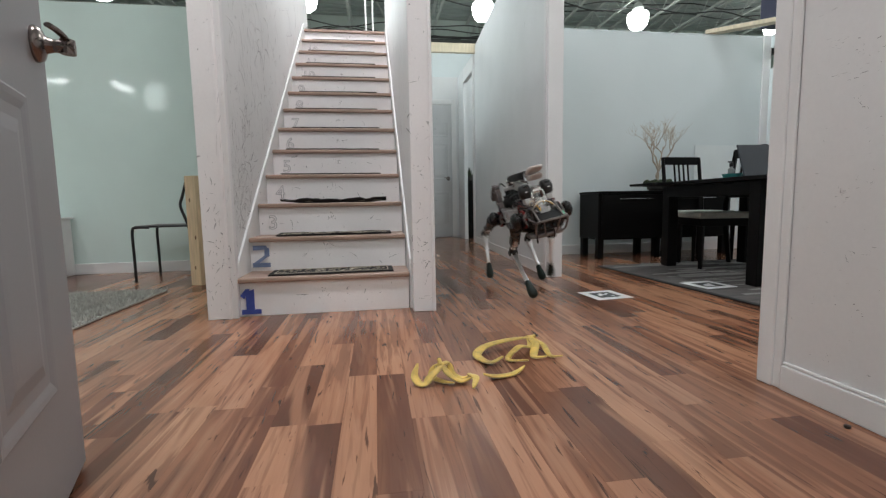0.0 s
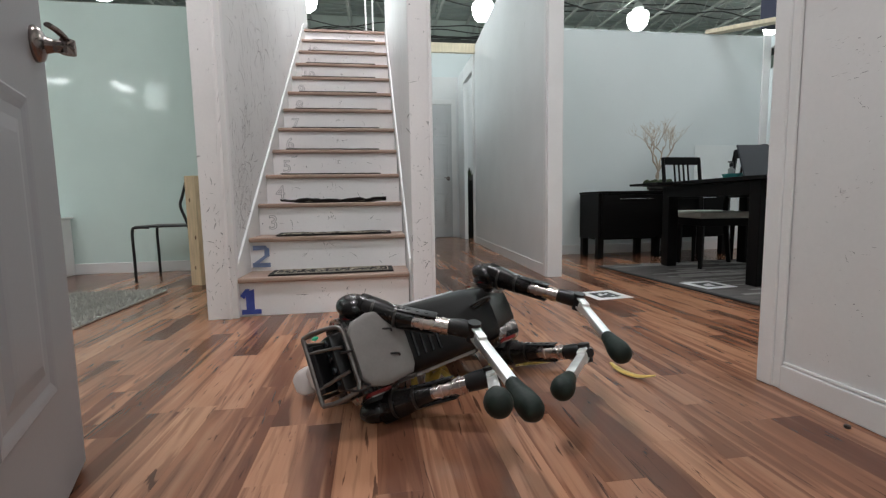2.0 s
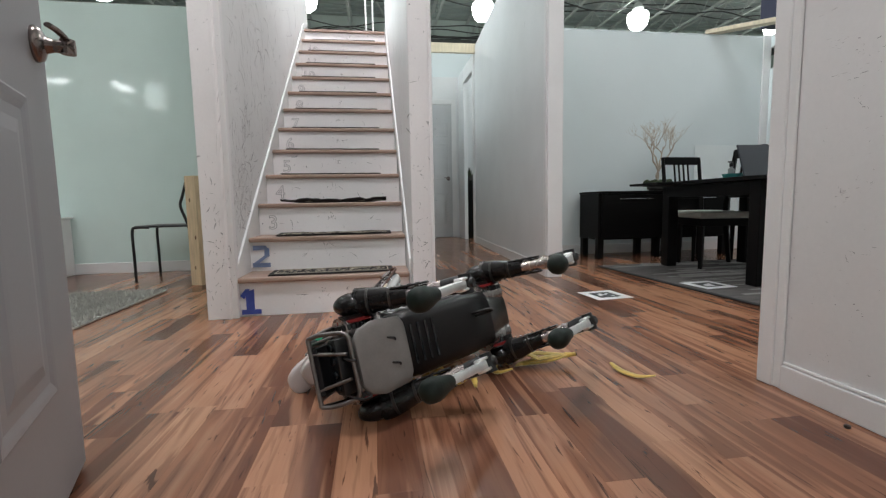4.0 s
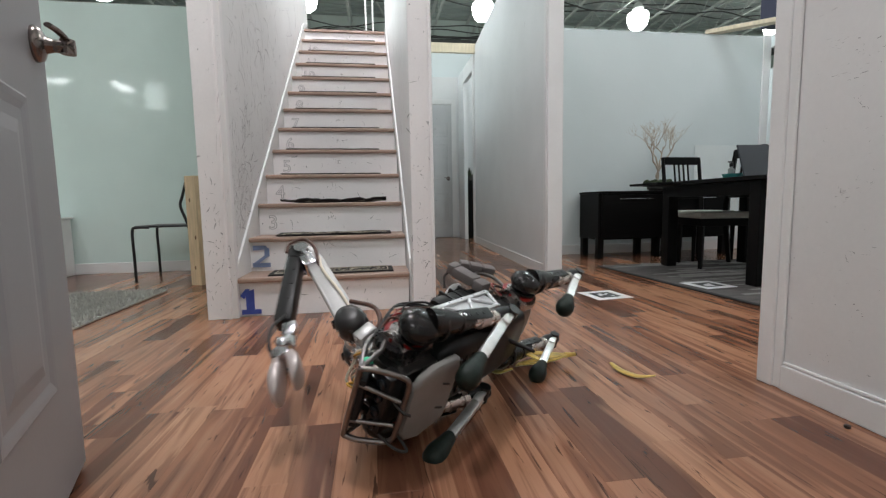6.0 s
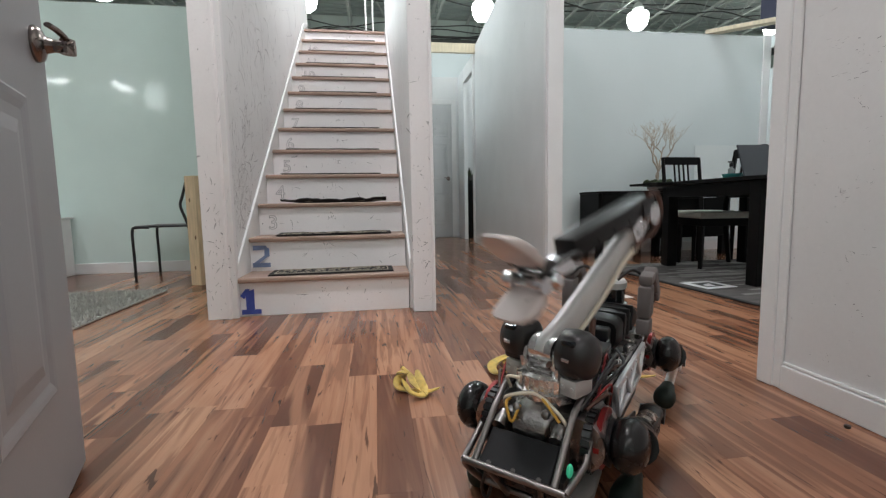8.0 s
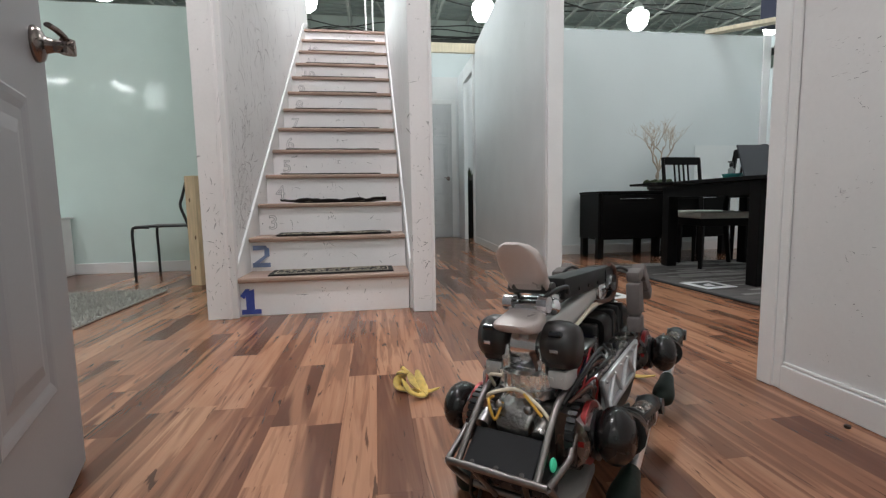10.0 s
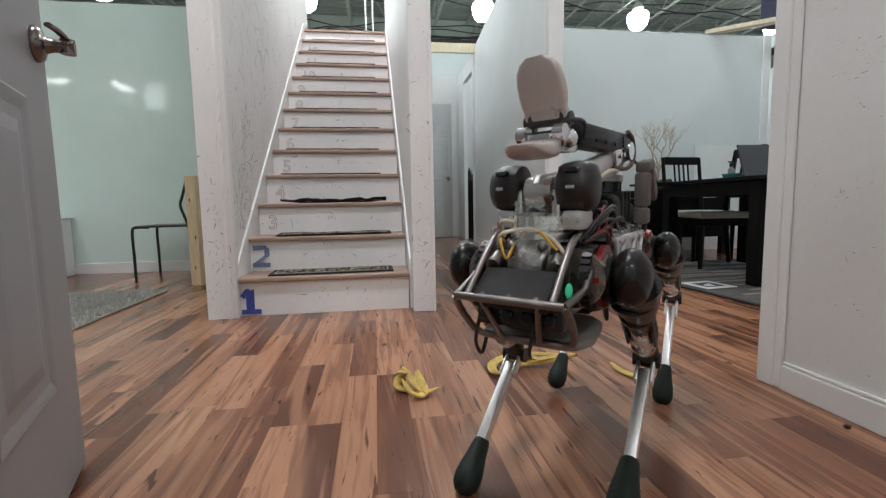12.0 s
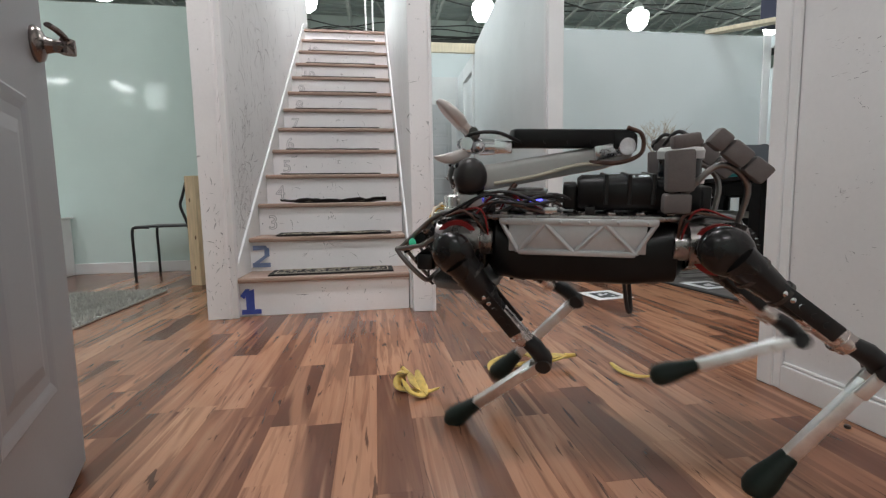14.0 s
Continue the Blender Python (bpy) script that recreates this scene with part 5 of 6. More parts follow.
def marker_sheet(x, y, rz, seed, z=0.0):
    th = thing("marker_sheet", "white paper sheet with a printed black square marker", "marker", pose(x, y, z, 0, 0, rz), "floor markers")
    bm = bmesh.new()
    box(bm, -0.115, -0.115, 0.0006, 0.115, 0.115, 0.0016)
    part("paper", bm, M_PAPER, th)
    rng = random.Random(seed)
    bm = bmesh.new()
    c = 0.0225
    for i in range(6):
        for j in range(6):
            rim = i in (0, 5) or j in (0, 5)
            if rim or rng.random() < 0.5:
                x0, y0 = -3 * c + i * c, -3 * c + j * c
                box(bm, x0, y0, 0.0018, x0 + c - 0.0001, y0 + c - 0.0001, 0.0026)
    part("print", bm, M_INK, th, "black printed squares")


marker_sheet(2.045, 0.10, 6, 1)
marker_sheet(2.80, 0.185, 6, 2, 0.0128)


def sideboard():
    th = thing("sideboard", "black brown wooden sideboard on square legs", "sideboard", pose(2.83, 1.67, 0))
    w, d = 1.42, 0.42
    bm = bmesh.new()
    box(bm, 0, 0.02, 0.185, w, d, 0.635, 0.003)
    part("body", bm, M_BLACKWOOD, th)
    bm = bmesh.new()
    box(bm, -0.008, 0.0, 0.636, w + 0.008, d, 0.655, 0.003)
    part("top", bm, M_BLACKWOOD, th)
    for i in range(2):
        x0 = 0.03 + i * (w - 0.04) / 2
        bm = bmesh.new()
        box(bm, x0, 0.002, 0.2, x0 + (w - 0.06) / 2, 0.019, 0.62, 0.003)
        dr = part("door", bm, M_BLACKWOOD, th)
        bm = bmesh.new()
        c = x0 + (w - 0.06) / 4
        box(bm, c - 0.17, -0.014, 0.575, c + 0.17, -0.006, 0.583, 0.002)
        for s in (-1, 1):
            rod(bm, (c + s * 0.15, -0.008, 0.579), (c + s * 0.15, 0.003, 0.579), 0.004, seg=8)
        part("handle", bm, M_CHROME, dr, "slim chrome bar handle")
    for x in (0.0, 0.60, w - 0.075):
        for y in (0.03, d - 0.07):
            bm = bmesh.new()
            box(bm, x + 0.005, y, 0.0, x + 0.065, y + 0.06, 0.1845, 0.003)
            part("leg", bm, M_BLACKWOOD, th)


sideboard()


def dining_table():
    th = thing("dining_table", "black brown wooden dining table on thick legs", "table", pose(3.02, 0.05, 0.0095))
    bm = bmesh.new()
    box(bm, -0.06, -0.15, 0.665, 0.98, 1.12, 0.69, 0.003)
    part("tabletop", bm, M_BLACKWOOD, th)
    bm = bmesh.new()
    box(bm, -0.20, 0.72, 0.668, -0.061, 1.1, 0.686, 0.003)
    part("extension_leaf", bm, M_BLACKWOOD, th)
    bm = bmesh.new()
    box(bm, 0.1, 0.03, 0.575, 0.8, 0.055, 0.664, 0.002)
    box(bm, 0.1, 0.985, 0.575, 0.8, 1.01, 0.664, 0.002)
    box(bm, 0.03, 0.1, 0.575, 0.055, 0.95, 0.664, 0.002)
    box(bm, 0.85, 0.1, 0.575, 0.875, 0.95, 0.664, 0.002)
    part("apron", bm, M_BLACKWOOD, th)
    for x, y in ((0.02, 0.02), (0.8, 0.02), (0.08, 0.97), (0.8, 0.97)):
        bm = bmesh.new()
        box(bm, x, y, 0.0, x + 0.085, y + 0.085, 0.6645, 0.004)
        part("leg", bm, M_BLACKWOOD, th)


dining_table()


def dining_chair(m, label):
    th = thing("dining_chair", label, "chair", m, "dining chairs")
    bm = bmesh.new()
    box(bm, -0.21, -0.2, 0.40, 0.21, 0.2, 0.45, 0.016)
    part("seat", bm, M_SEAT, th, "pale cloth seat pad", True)
    bm = bmesh.new()
    box(bm, -0.205, -0.195, 0.34, 0.205, 0.195, 0.3995, 0.003)
    part("seat_frame", bm, M_BLACKWOOD, th)
    for x in (-0.2, 0.2):
        bm = bmesh.new()
        tube(bm, [(x, -0.18, 0.0), (x, -0.18, 0.34)], [0.018, 0.027], 4)
        part("leg", bm, M_BLACKWOOD, th)
        bm = bmesh.new()
        tube(bm, [(x, 0.24, 0.0), (x, 0.2, 0.35), (x, 0.2, 0.5), (x, 0.26, 0.96)], [0.02, 0.026, 0.026, 0.02], 4)
        part("back_leg", bm, M_BLACKWOOD, th)
    bm = bmesh.new()
    box(bm, -0.2, 0.245, 0.89, 0.2, 0.268, 0.965, 0.005)
    part("top_rail", bm, M_BLACKWOOD, th)
    bm = bmesh.new()
    box(bm, -0.2, 0.2, 0.56, 0.2, 0.222, 0.60, 0.004)
    part("lower_rail", bm, M_BLACKWOOD, th)
    for x in (-0.08, -0.03, 0.02, 0.07):
        bm = bmesh.new()
        tube(bm, [(x + 0.005, 0.215, 0.595), (x + 0.005, 0.258, 0.895)], 0.011, 4)
        part("slat", bm, M_BLACKWOOD, th)


dining_chair(pose(3.46, 0.96, 0.0095, 0, 0, -104), "black wooden dining chair with a pale seat pad, under the table")
dining_chair(pose(3.69, 1.42, 0.0095, 0, 0, 3), "black wooden dining chair with slatted back behind the table")
dining_chair(pose(4.42, 0.92, 0.0095, 0, 0, -80), "black wooden dining chair with a pale seat pad, far side")


def branch_plant():
    th = thing("branch_arrangement", "bare bleached branches standing in a mossy dark pot", "plant", pose(3.56, 1.86, 0.656))
    bm = bmesh.new()
    lathe(bm, [(0.07, 0.0), (0.10, 0.02), (0.105, 0.07), (0.095, 0.085)], 18)
    part("pot", bm, M_POT, th, "dark shallow pot", True)
    rng = random.Random(29)
    bm = bmesh.new()
    for _ in range(90):
        a, r = rng.uniform(0, 6.28), 0.13 * math.sqrt(rng.random())
        ball(bm, (r * math.cos(a), r * math.sin(a), 0.09 + rng.uniform(-0.01, 0.012)), rng.uniform(0.012, 0.026), 1, 1, 0.7, 6, 4)
    part("moss", bm, M_MOSS, th, "dry green moss")
    bm = bmesh.new()

    def grow(p, d, r, ln, depth):
        pts, rad = [p], [r]
        for k in range(4):
            d = (d + Vector((rng.uniform(-0.42, 0.42), rng.uniform(-0.42, 0.42), rng.uniform(-0.1, 0.4)))).normalized()
            p = p + d * ln / 4
            pts.append(p)
            rad.append(r * (1 - 0.1 * (k + 1)))
        tube(bm, pts, rad, 6)
        if depth > 0:
            for _ in range(2 if depth in (1, 4) else 3):
                i = rng.randint(2, 4)
                side = Vector((rng.uniform(-1, 1), rng.uniform(-0.8, 0.8), rng.uniform(-0.1, 0.7))).normalized()
                grow(pts[i], (d * 0.7 + side * 0.75).normalized(), rad[i] * 0.86, ln * rng.uniform(0.65, 0.9), depth - 1)
    for lean, foot in ((-0.6, -0.018), (-0.2, 0.0), (0.15, 0.012), (0.6, 0.022)):
        stem = [Vector((foot, 0, 0.07)), Vector((-foot * 0.6, 0.012, 0.15)), Vector((lean * 0.03, -0.008, 0.23)), Vector((lean * 0.1, 0.0, 0.30))]
        tube(bm, curve_pts(stem, 4), 0.009, 7)
        grow(stem[-1], Vector((lean, rng.uniform(-0.3, 0.3), 1)).normalized(), 0.0085, 0.165, 4)
    part("branch_crown", bm, M_TWIG, th, "forked bleached branches", 80)


branch_plant()


def table_things():
    z = 0.70
    th = thing("laptop", "open dark laptop standing on the table", "laptop", pose(3.41, 0.30, z, 0, 0, -3))
    bm = bmesh.new()
    box(bm, -0.18, -0.12, 0.0, 0.18, 0.12, 0.016, 0.003)
    part("base", bm, M_BLACK, th)
    bm = bmesh.new()
    box(bm, -0.18, -0.006, 0.0, 0.18, 0.006, 0.235, 0.003, Matrix.Translation((0, 0.112, 0.017)) @ Matrix.Rotation(radians(-20), 4, "X"))
    part("lid", bm, M_SCREEN, th, "dark lid")
    th = thing("bowl", "teal glazed bowl on the table", "bowl", pose(3.32, 0.62, z))
    bm = bmesh.new()
    lathe(bm, [(0.03, 0.0), (0.055, 0.01), (0.068, 0.045), (0.064, 0.045), (0.05, 0.014), (0.02, 0.008)], 20)
    part("glazed_body", bm, M_TEAL, th, smooth=True)
    th = thing("sanitizer_bottle", "clear pump bottle with a black cap on the table", "bottle", pose(3.345, 0.66, z))
    bm = bmesh.new()
    lathe(bm, [(0.02, 0.0), (0.022, 0.005), (0.022, 0.08), (0.01, 0.095), (0.01, 0.1)], 16)
    part("bottle_body", bm, M_CLEAR, th, smooth=True)
    bm = bmesh.new()
    lathe(bm, [(0.014, 0.1005), (0.014, 0.125), (0.006, 0.13)], 12)
    box(bm, -0.03, -0.006, 0.13, 0.012, 0.006, 0.14, 0.003)
    part("pump", bm, M_BLACK, th, smooth=True)


table_things()

bm = bmesh.new()
box(bm, 4.17, 2.128, 0.101, 4.72, 2.134, 1.147, 0.001)
M_SHEET = mat("clear_sheet", (0.80, 0.84, 0.84), 0.1, vary=0.03, bump=0)
tagged(part("plastic_sheet", bm, M_SHEET), "pale plastic sheet standing against the dining room wall", "sheet")

# beam and box at the far corner of the dining room
bm = bmesh.new()
box(bm, -0.05, 0.0, 2.326, 0.05, 2.2, 2.37, 0.004)
ob = tagged(part("timber_brace", bm, M_PALEPINE), "pale timber laid across the wall tops", "timber", kind="structure")
ob.matrix_basis = pose(4.3, 2.2, 0, 0, 0, -130)
bm = bmesh.new()
box(bm, 5.98, 2.95, 2.86, 7.4, 3.3, 3.3, 0.01)
tagged(part("duct_box", bm, mat("navy_panel", (0.03, 0.03, 0.07), 0.5)), "dark blue duct box fixed above the rooms", "duct", kind="structure")

# thin white poles on the stair landing
for px in (0.66, 0.745):
    bm = bmesh.new()
    rod(bm, (px, 3.5, tread_z(13) - 0.002), (px, 3.5, 3.6), 0.011, seg=10)
    tagged(part("landing_pole", bm, M_TRIM, smooth=True), "thin white pole standing on the stair landing", "pole", "landing poles")

# dark cabinet and plant seen through the hall opening
th = thing("side_cabinet", "dark wooden cabinet in the side room", "cabinet", pose(2.62, 4.85, 0))
bm = bmesh.new()
box(bm, -0.45, -0.2, 0.0, 0.5, 0.2, 0.9, 0.004)
part("body", bm, M_BLACKWOOD, th)
bm = bmesh.new()
box(bm, -0.455, -0.21, 0.901, 0.51, 0.205, 0.925, 0.003)
part("top", bm, M_BLACKWOOD, th)
th = thing("potted_plant", "small dark leafy plant on the cabinet", "plant", pose(2.245, 4.86, 0.926))
bm = bmesh.new()
lathe(bm, [(0.05, 0.0), (0.065, 0.08), (0.06, 0.08)], 14)
part("pot", bm, M_POT, th, smooth=True)
rng = random.Random(3)
bm = bmesh.new()
for k in range(26):
    a = rng.uniform(0, 6.28)
    d = Vector((math.cos(a) * 0.5, math.sin(a) * 0.5, rng.uniform(0.6, 1.2)))
    tube(bm, [Vector((0, 0, 0.07)), d * 0.1, d * 0.2 + Vector((0, 0, -0.02))], [0.004, 0.014, 0.003], 5, 0.3)
part("leaves", bm, M_MOSS, th)

# nut lying by the right wall
bm = bmesh.new()
lathe(bm, [(0.006, 0.0), (0.0075, 0.003), (0.007, 0.007), (0.004, 0.0075)], 10)
ob = tagged(part("hex_nut", bm, M_DARKMETAL, smooth=True), "small dark metal nut on the floor", "nut")
ob.matrix_basis = pose(1.822, -1.485, 0.0, 8, 0, 0)

# ---------------------------------------------------------------- banana peels
M_PEEL = mat("yellow_peel", (0.58, 0.395, 0.085), 0.5, vary=0.45, scale=28, bump=0.15)
M_PITH = mat("pale_pith", (0.62, 0.50, 0.26), 0.7, vary=0.2, scale=40, bump=0.2)
M_STEM = mat("brown_stem", (0.12, 0.07, 0.03), 0.8, vary=0.3)


def peel_strip(parent, pts, width, name="peel_strip"):
    """A curling strip, yellow outside and pale inside."""
    width = width * 0.8
    line = [p + Vector((0, 0, 0.005)) for p in curve_pts(pts, 6)]
    n = len(line)
    strip = first = None
    for k, (mt, off, nm) in enumerate(((M_PEEL, 0.0, name), (M_PITH, -0.0022, "pith"))):
        bm = bmesh.new()
        rows = []
        for i, p in enumerate(line):
            d = (line[min(i + 1, n - 1)] - line[max(i - 1, 0)]).normalized()
            side = d.cross(Vector((0, 0, 1)))
            if side.length < 0.2:
                side = Vector((0.3, 1, 0))
            side.normalize()
            nn = side.cross(d).normalized()
            f = math.sin(math.pi * min(1, (i + 0.6) / n) ** 0.8) ** 0.6
            w = width * max(0.18, f)
            row = []
            for s in (-1, -0.5, 0, 0.5, 1):
                row.append(bm.verts.new(p + side * w * s + nn * (off - abs(s) ** 2 * w * 0.28)))
            for s in (1, 0.5, 0, -0.5, -1):
                row.append(bm.verts.new(p + side * w * s + nn * (off - abs(s) ** 2 * w * 0.28 + 0.002)))
            rows.append(row)
        for a, b in zip(rows, rows[1:]):
            for j in range(10):
                bm.faces.new((a[j], a[(j + 1) % 10], b[(j + 1) % 10], b[j]))
        bm.faces.new(list(reversed(rows[0])))
        bm.faces.new(rows[-1])
        strip = part(nm, bm, mt, strip or parent, "pale inner side" if k else "", 60)
        first = strip if k == 0 else first
    return first


def banana_stem(parent, p, d):
    bm = bmesh.new()
    p, d = Vector(p), Vector(d)
    tube(bm, [p, p + d * 0.5, p + d], [0.011, 0.008, 0.007], 8)
    part("stem", bm, M_PEEL, parent, smooth=True)
    bm = bmesh.new()
    tube(bm, [p + d * 1.001, p + d * 1.12], [0.007, 0.006], 8)
    part("stem_tip", bm, M_STEM, parent, "dark cut stem", True)


STRIPS = {}


def peel(label, x, y, strips, stem=None):
    th = thing("banana_peel", label, "banana peel", pose(x, y, 0.0), "banana peels")
    STRIPS[th] = [peel_strip(th, pts, w) for pts, w in strips]
    if stem:
        banana_stem(th, *stem)
    return th


PEEL_A = peel("yellow banana peel split into curled strips on the floor", 0.905, -1.03, [
    ([(-0.01, 0.02, 0.05), (-0.045, 0.0, 0.03), (-0.075, -0.012, 0.006), (-0.098, 0.015, 0.022), (-0.085, 0.045, 0.05)], 0.02),
    ([(-0.01, 0.02, 0.05), (0.012, -0.005, 0.028), (0.045, -0.012, 0.008), (0.085, -0.02, 0.02)], 0.018),
    ([(-0.012, 0.02, 0.05), (0.012, 0.035, 0.052), (0.028, 0.024, 0.02), (0.055, 0.015, 0.006), (0.08, 0.005, 0.016)], 0.017),
    ([(-0.01, 0.025, 0.05), (-0.03, 0.045, 0.04), (-0.04, 0.03, 0.012), (-0.01, 0.0, 0.005), (0.02, -0.03, 0.008)], 0.016),
    ([(0.07, 0.0, 0.022), (0.088, -0.03, 0.022), (0.07, -0.075, 0.006)], 0.014)],
    ((-0.012, 0.024, 0.05), (-0.004, 0.022, 0.014)))
PEEL_B = peel("large yellow banana peel with long loose strips on the floor", 1.18, -0.85, [
    ([(0.10, 0.13, 0.03), (0.0, 0.10, 0.035), (-0.09, 0.075, 0.025), (-0.13, 0.02, 0.012), (-0.10, -0.05, 0.008), (-0.05, -0.04, 0.02)], 0.022),
    ([(0.10, 0.13, 0.03), (0.08, 0.05, 0.02), (0.02, 0.0, 0.04), (-0.03, -0.03, 0.006), (0.03, -0.075, 0.012)], 0.017),
    ([(0.10, 0.13, 0.03), (0.10, 0.05, 0.03), (0.07, -0.02, 0.008), (0.105, -0.055, 0.014)], 0.019),
    ([(0.11, 0.13, 0.03), (0.135, 0.06, 0.02), (0.13, -0.02, 0.006), (0.165, -0.05, 0.01)], 0.014)],
    ((0.095, 0.128, 0.03), (0.035, 0.012, 0.004)))
PEEL_C = peel("single yellow strip of banana peel on the floor", 1.10, -1.01, [
    ([(-0.075, -0.015, 0.016), (-0.03, -0.012, 0.006), (0.03, 0.0, 0.006), (0.075, 0.022, 0.018)], 0.016)])

# ---------------------------------------------------------------- floor strips
def floor_strips():
    w, x_ref = 0.0903, 0.689
    # strip courses, near to far: tone, end joint, tone, ...
    courses = {
        -11: (0.1, -0.58, 0.5, -0.33, 0.12, 0.13, 0.6), -10: (0.4, -0.75, 0.65, 0.4, 0.5),
        -9: (0.15, -0.9, 0.55, -0.1, 0.55), -8: (0.45, -1.2, 0.25, -0.29, 0.6), -7: (0.08, -1.077, 0.6, -0.4, 0.85),
        -6: (0.85, -0.62, 0.15, 0.3, 0.7), -5: (0.55, -1.085, 0.8, 0.1, 0.6), -4: (0.3, -0.95, 0.25, 0.2, 0.5),
        -3: (0.95, -1.215, 0.15, -0.775, 0.85), -2: (0.12, -1.225, 0.75, -0.55, 0.3), -1: (0.85, -0.91, 0.35, -0.2, 0.7),
        0: (0.25, -0.917, 0.85), 1: (0.5, -1.24, 0.8, -0.55, 0.65), 2: (0.35, -1.235, 0.55, -0.61, 0.3, 0.2, 0.6),
        3: (0.8, -0.84, 0.35, 0.1, 0.7), 4: (0.55, -1.278, 0.15, -0.75, 0.45, 0.35, 0.7), 5: (0.6, -1.58, 0.35, -1.147, 0.5, -0.507, 0.7),
        6: (0.2, -1.13, 0.6, -0.1, 0.3), 7: (0.9, -0.45, 0.8, 0.148, 0.3), 8: (0.5, -0.8, 0.6, 0.2, 0.45),
        9: (0.55, -1.3, 0.65, -0.3, 0.7), 10: (0.5, -1.095, 0.2, -0.5, 0.75), 11: (0.2, -1.41, 0.6, -0.7, 0.5), 12: (0.45, -1.0, 0.3, -0.55, 0.6)}
    rng = random.Random(11)
    ground_floor = thing("floor", "glossy reddish brown strip laminate floor with dark streaks", "floor", kind="structure")
    meshes = {}

    def strip_mesh(length):
        key = round(length, 2)
        if key not in meshes:
            bm = bmesh.new()
            box(bm, 0.0001, 0.0001, -0.012, w - 0.0001, key - 0.0001, 0.0)
            top = [e for e in bm.edges if all(v.co.z > -0.001 for v in e.verts)]
            bmesh.ops.bevel(bm, geom=top, offset=0.0003, segments=1, affect="EDGES")
            meshes[key] = mesh_of("strip", bm, M_FLOOR)
        return meshes[key]

    verts, faces = [], []
    near = 0
    lengths = (0.55, 0.72, 0.86, 0.98, 1.1, 1.2)
    for k in range(-50, 50):
        x = x_ref + k * w
        plan = courses.get(k, ())
        joints, tones = plan[1::2], plan[0::2]
        y = -4.6
        while y < 5.3:
            ln = rng.choice(lengths) if y > -4.5 else round(rng.uniform(0.2, 1.2), 2)
            shade = rng.random()
            ahead = [j for j in joints if j > y + 0.005]
            if plan and y > -2.6:
                shade = tones[len(joints) - len(ahead)] if y < joints[-1] + 0.01 else shade
            if ahead and y + ln > ahead[0] - 0.2:
                ln = round(ahead[0] - y, 2)
            if -0.45 < x < 1.95 and -2.2 < y + ln and y < 2.2 and near < 300:
                ob = new("strip", strip_mesh(ln))
                ob.parent = ground_floor
                ob.matrix_basis = pose(x, y, 0)
                ob.color = (shade, shade, shade, 1)
                near += 1
            else:
                i = len(verts)
                for zz in (-0.012, 0.0):
                    verts += [(x + 0.0001, y + 0.0001, zz), (x + w - 0.0001, y + 0.0001, zz), (x + w - 0.0001, y + ln - 0.0001, zz), (x + 0.0001, y + ln - 0.0001, zz)]
                faces += [(i, i + 3, i + 2, i + 1), (i + 4, i + 5, i + 6, i + 7)] + [(i + a, i + (a + 1) % 4, i + 4 + (a + 1) % 4, i + 4 + a) for a in range(4)]
            y += ln
    me = bpy.data.meshes.new("strips")
    me.from_pydata(verts, [], faces)
    me.materials.append(M_FLOOR_FAR)
    ob = new("strips", me)
    ob.parent = ground_floor
    ob["kind"] = "stuff"


floor_strips()

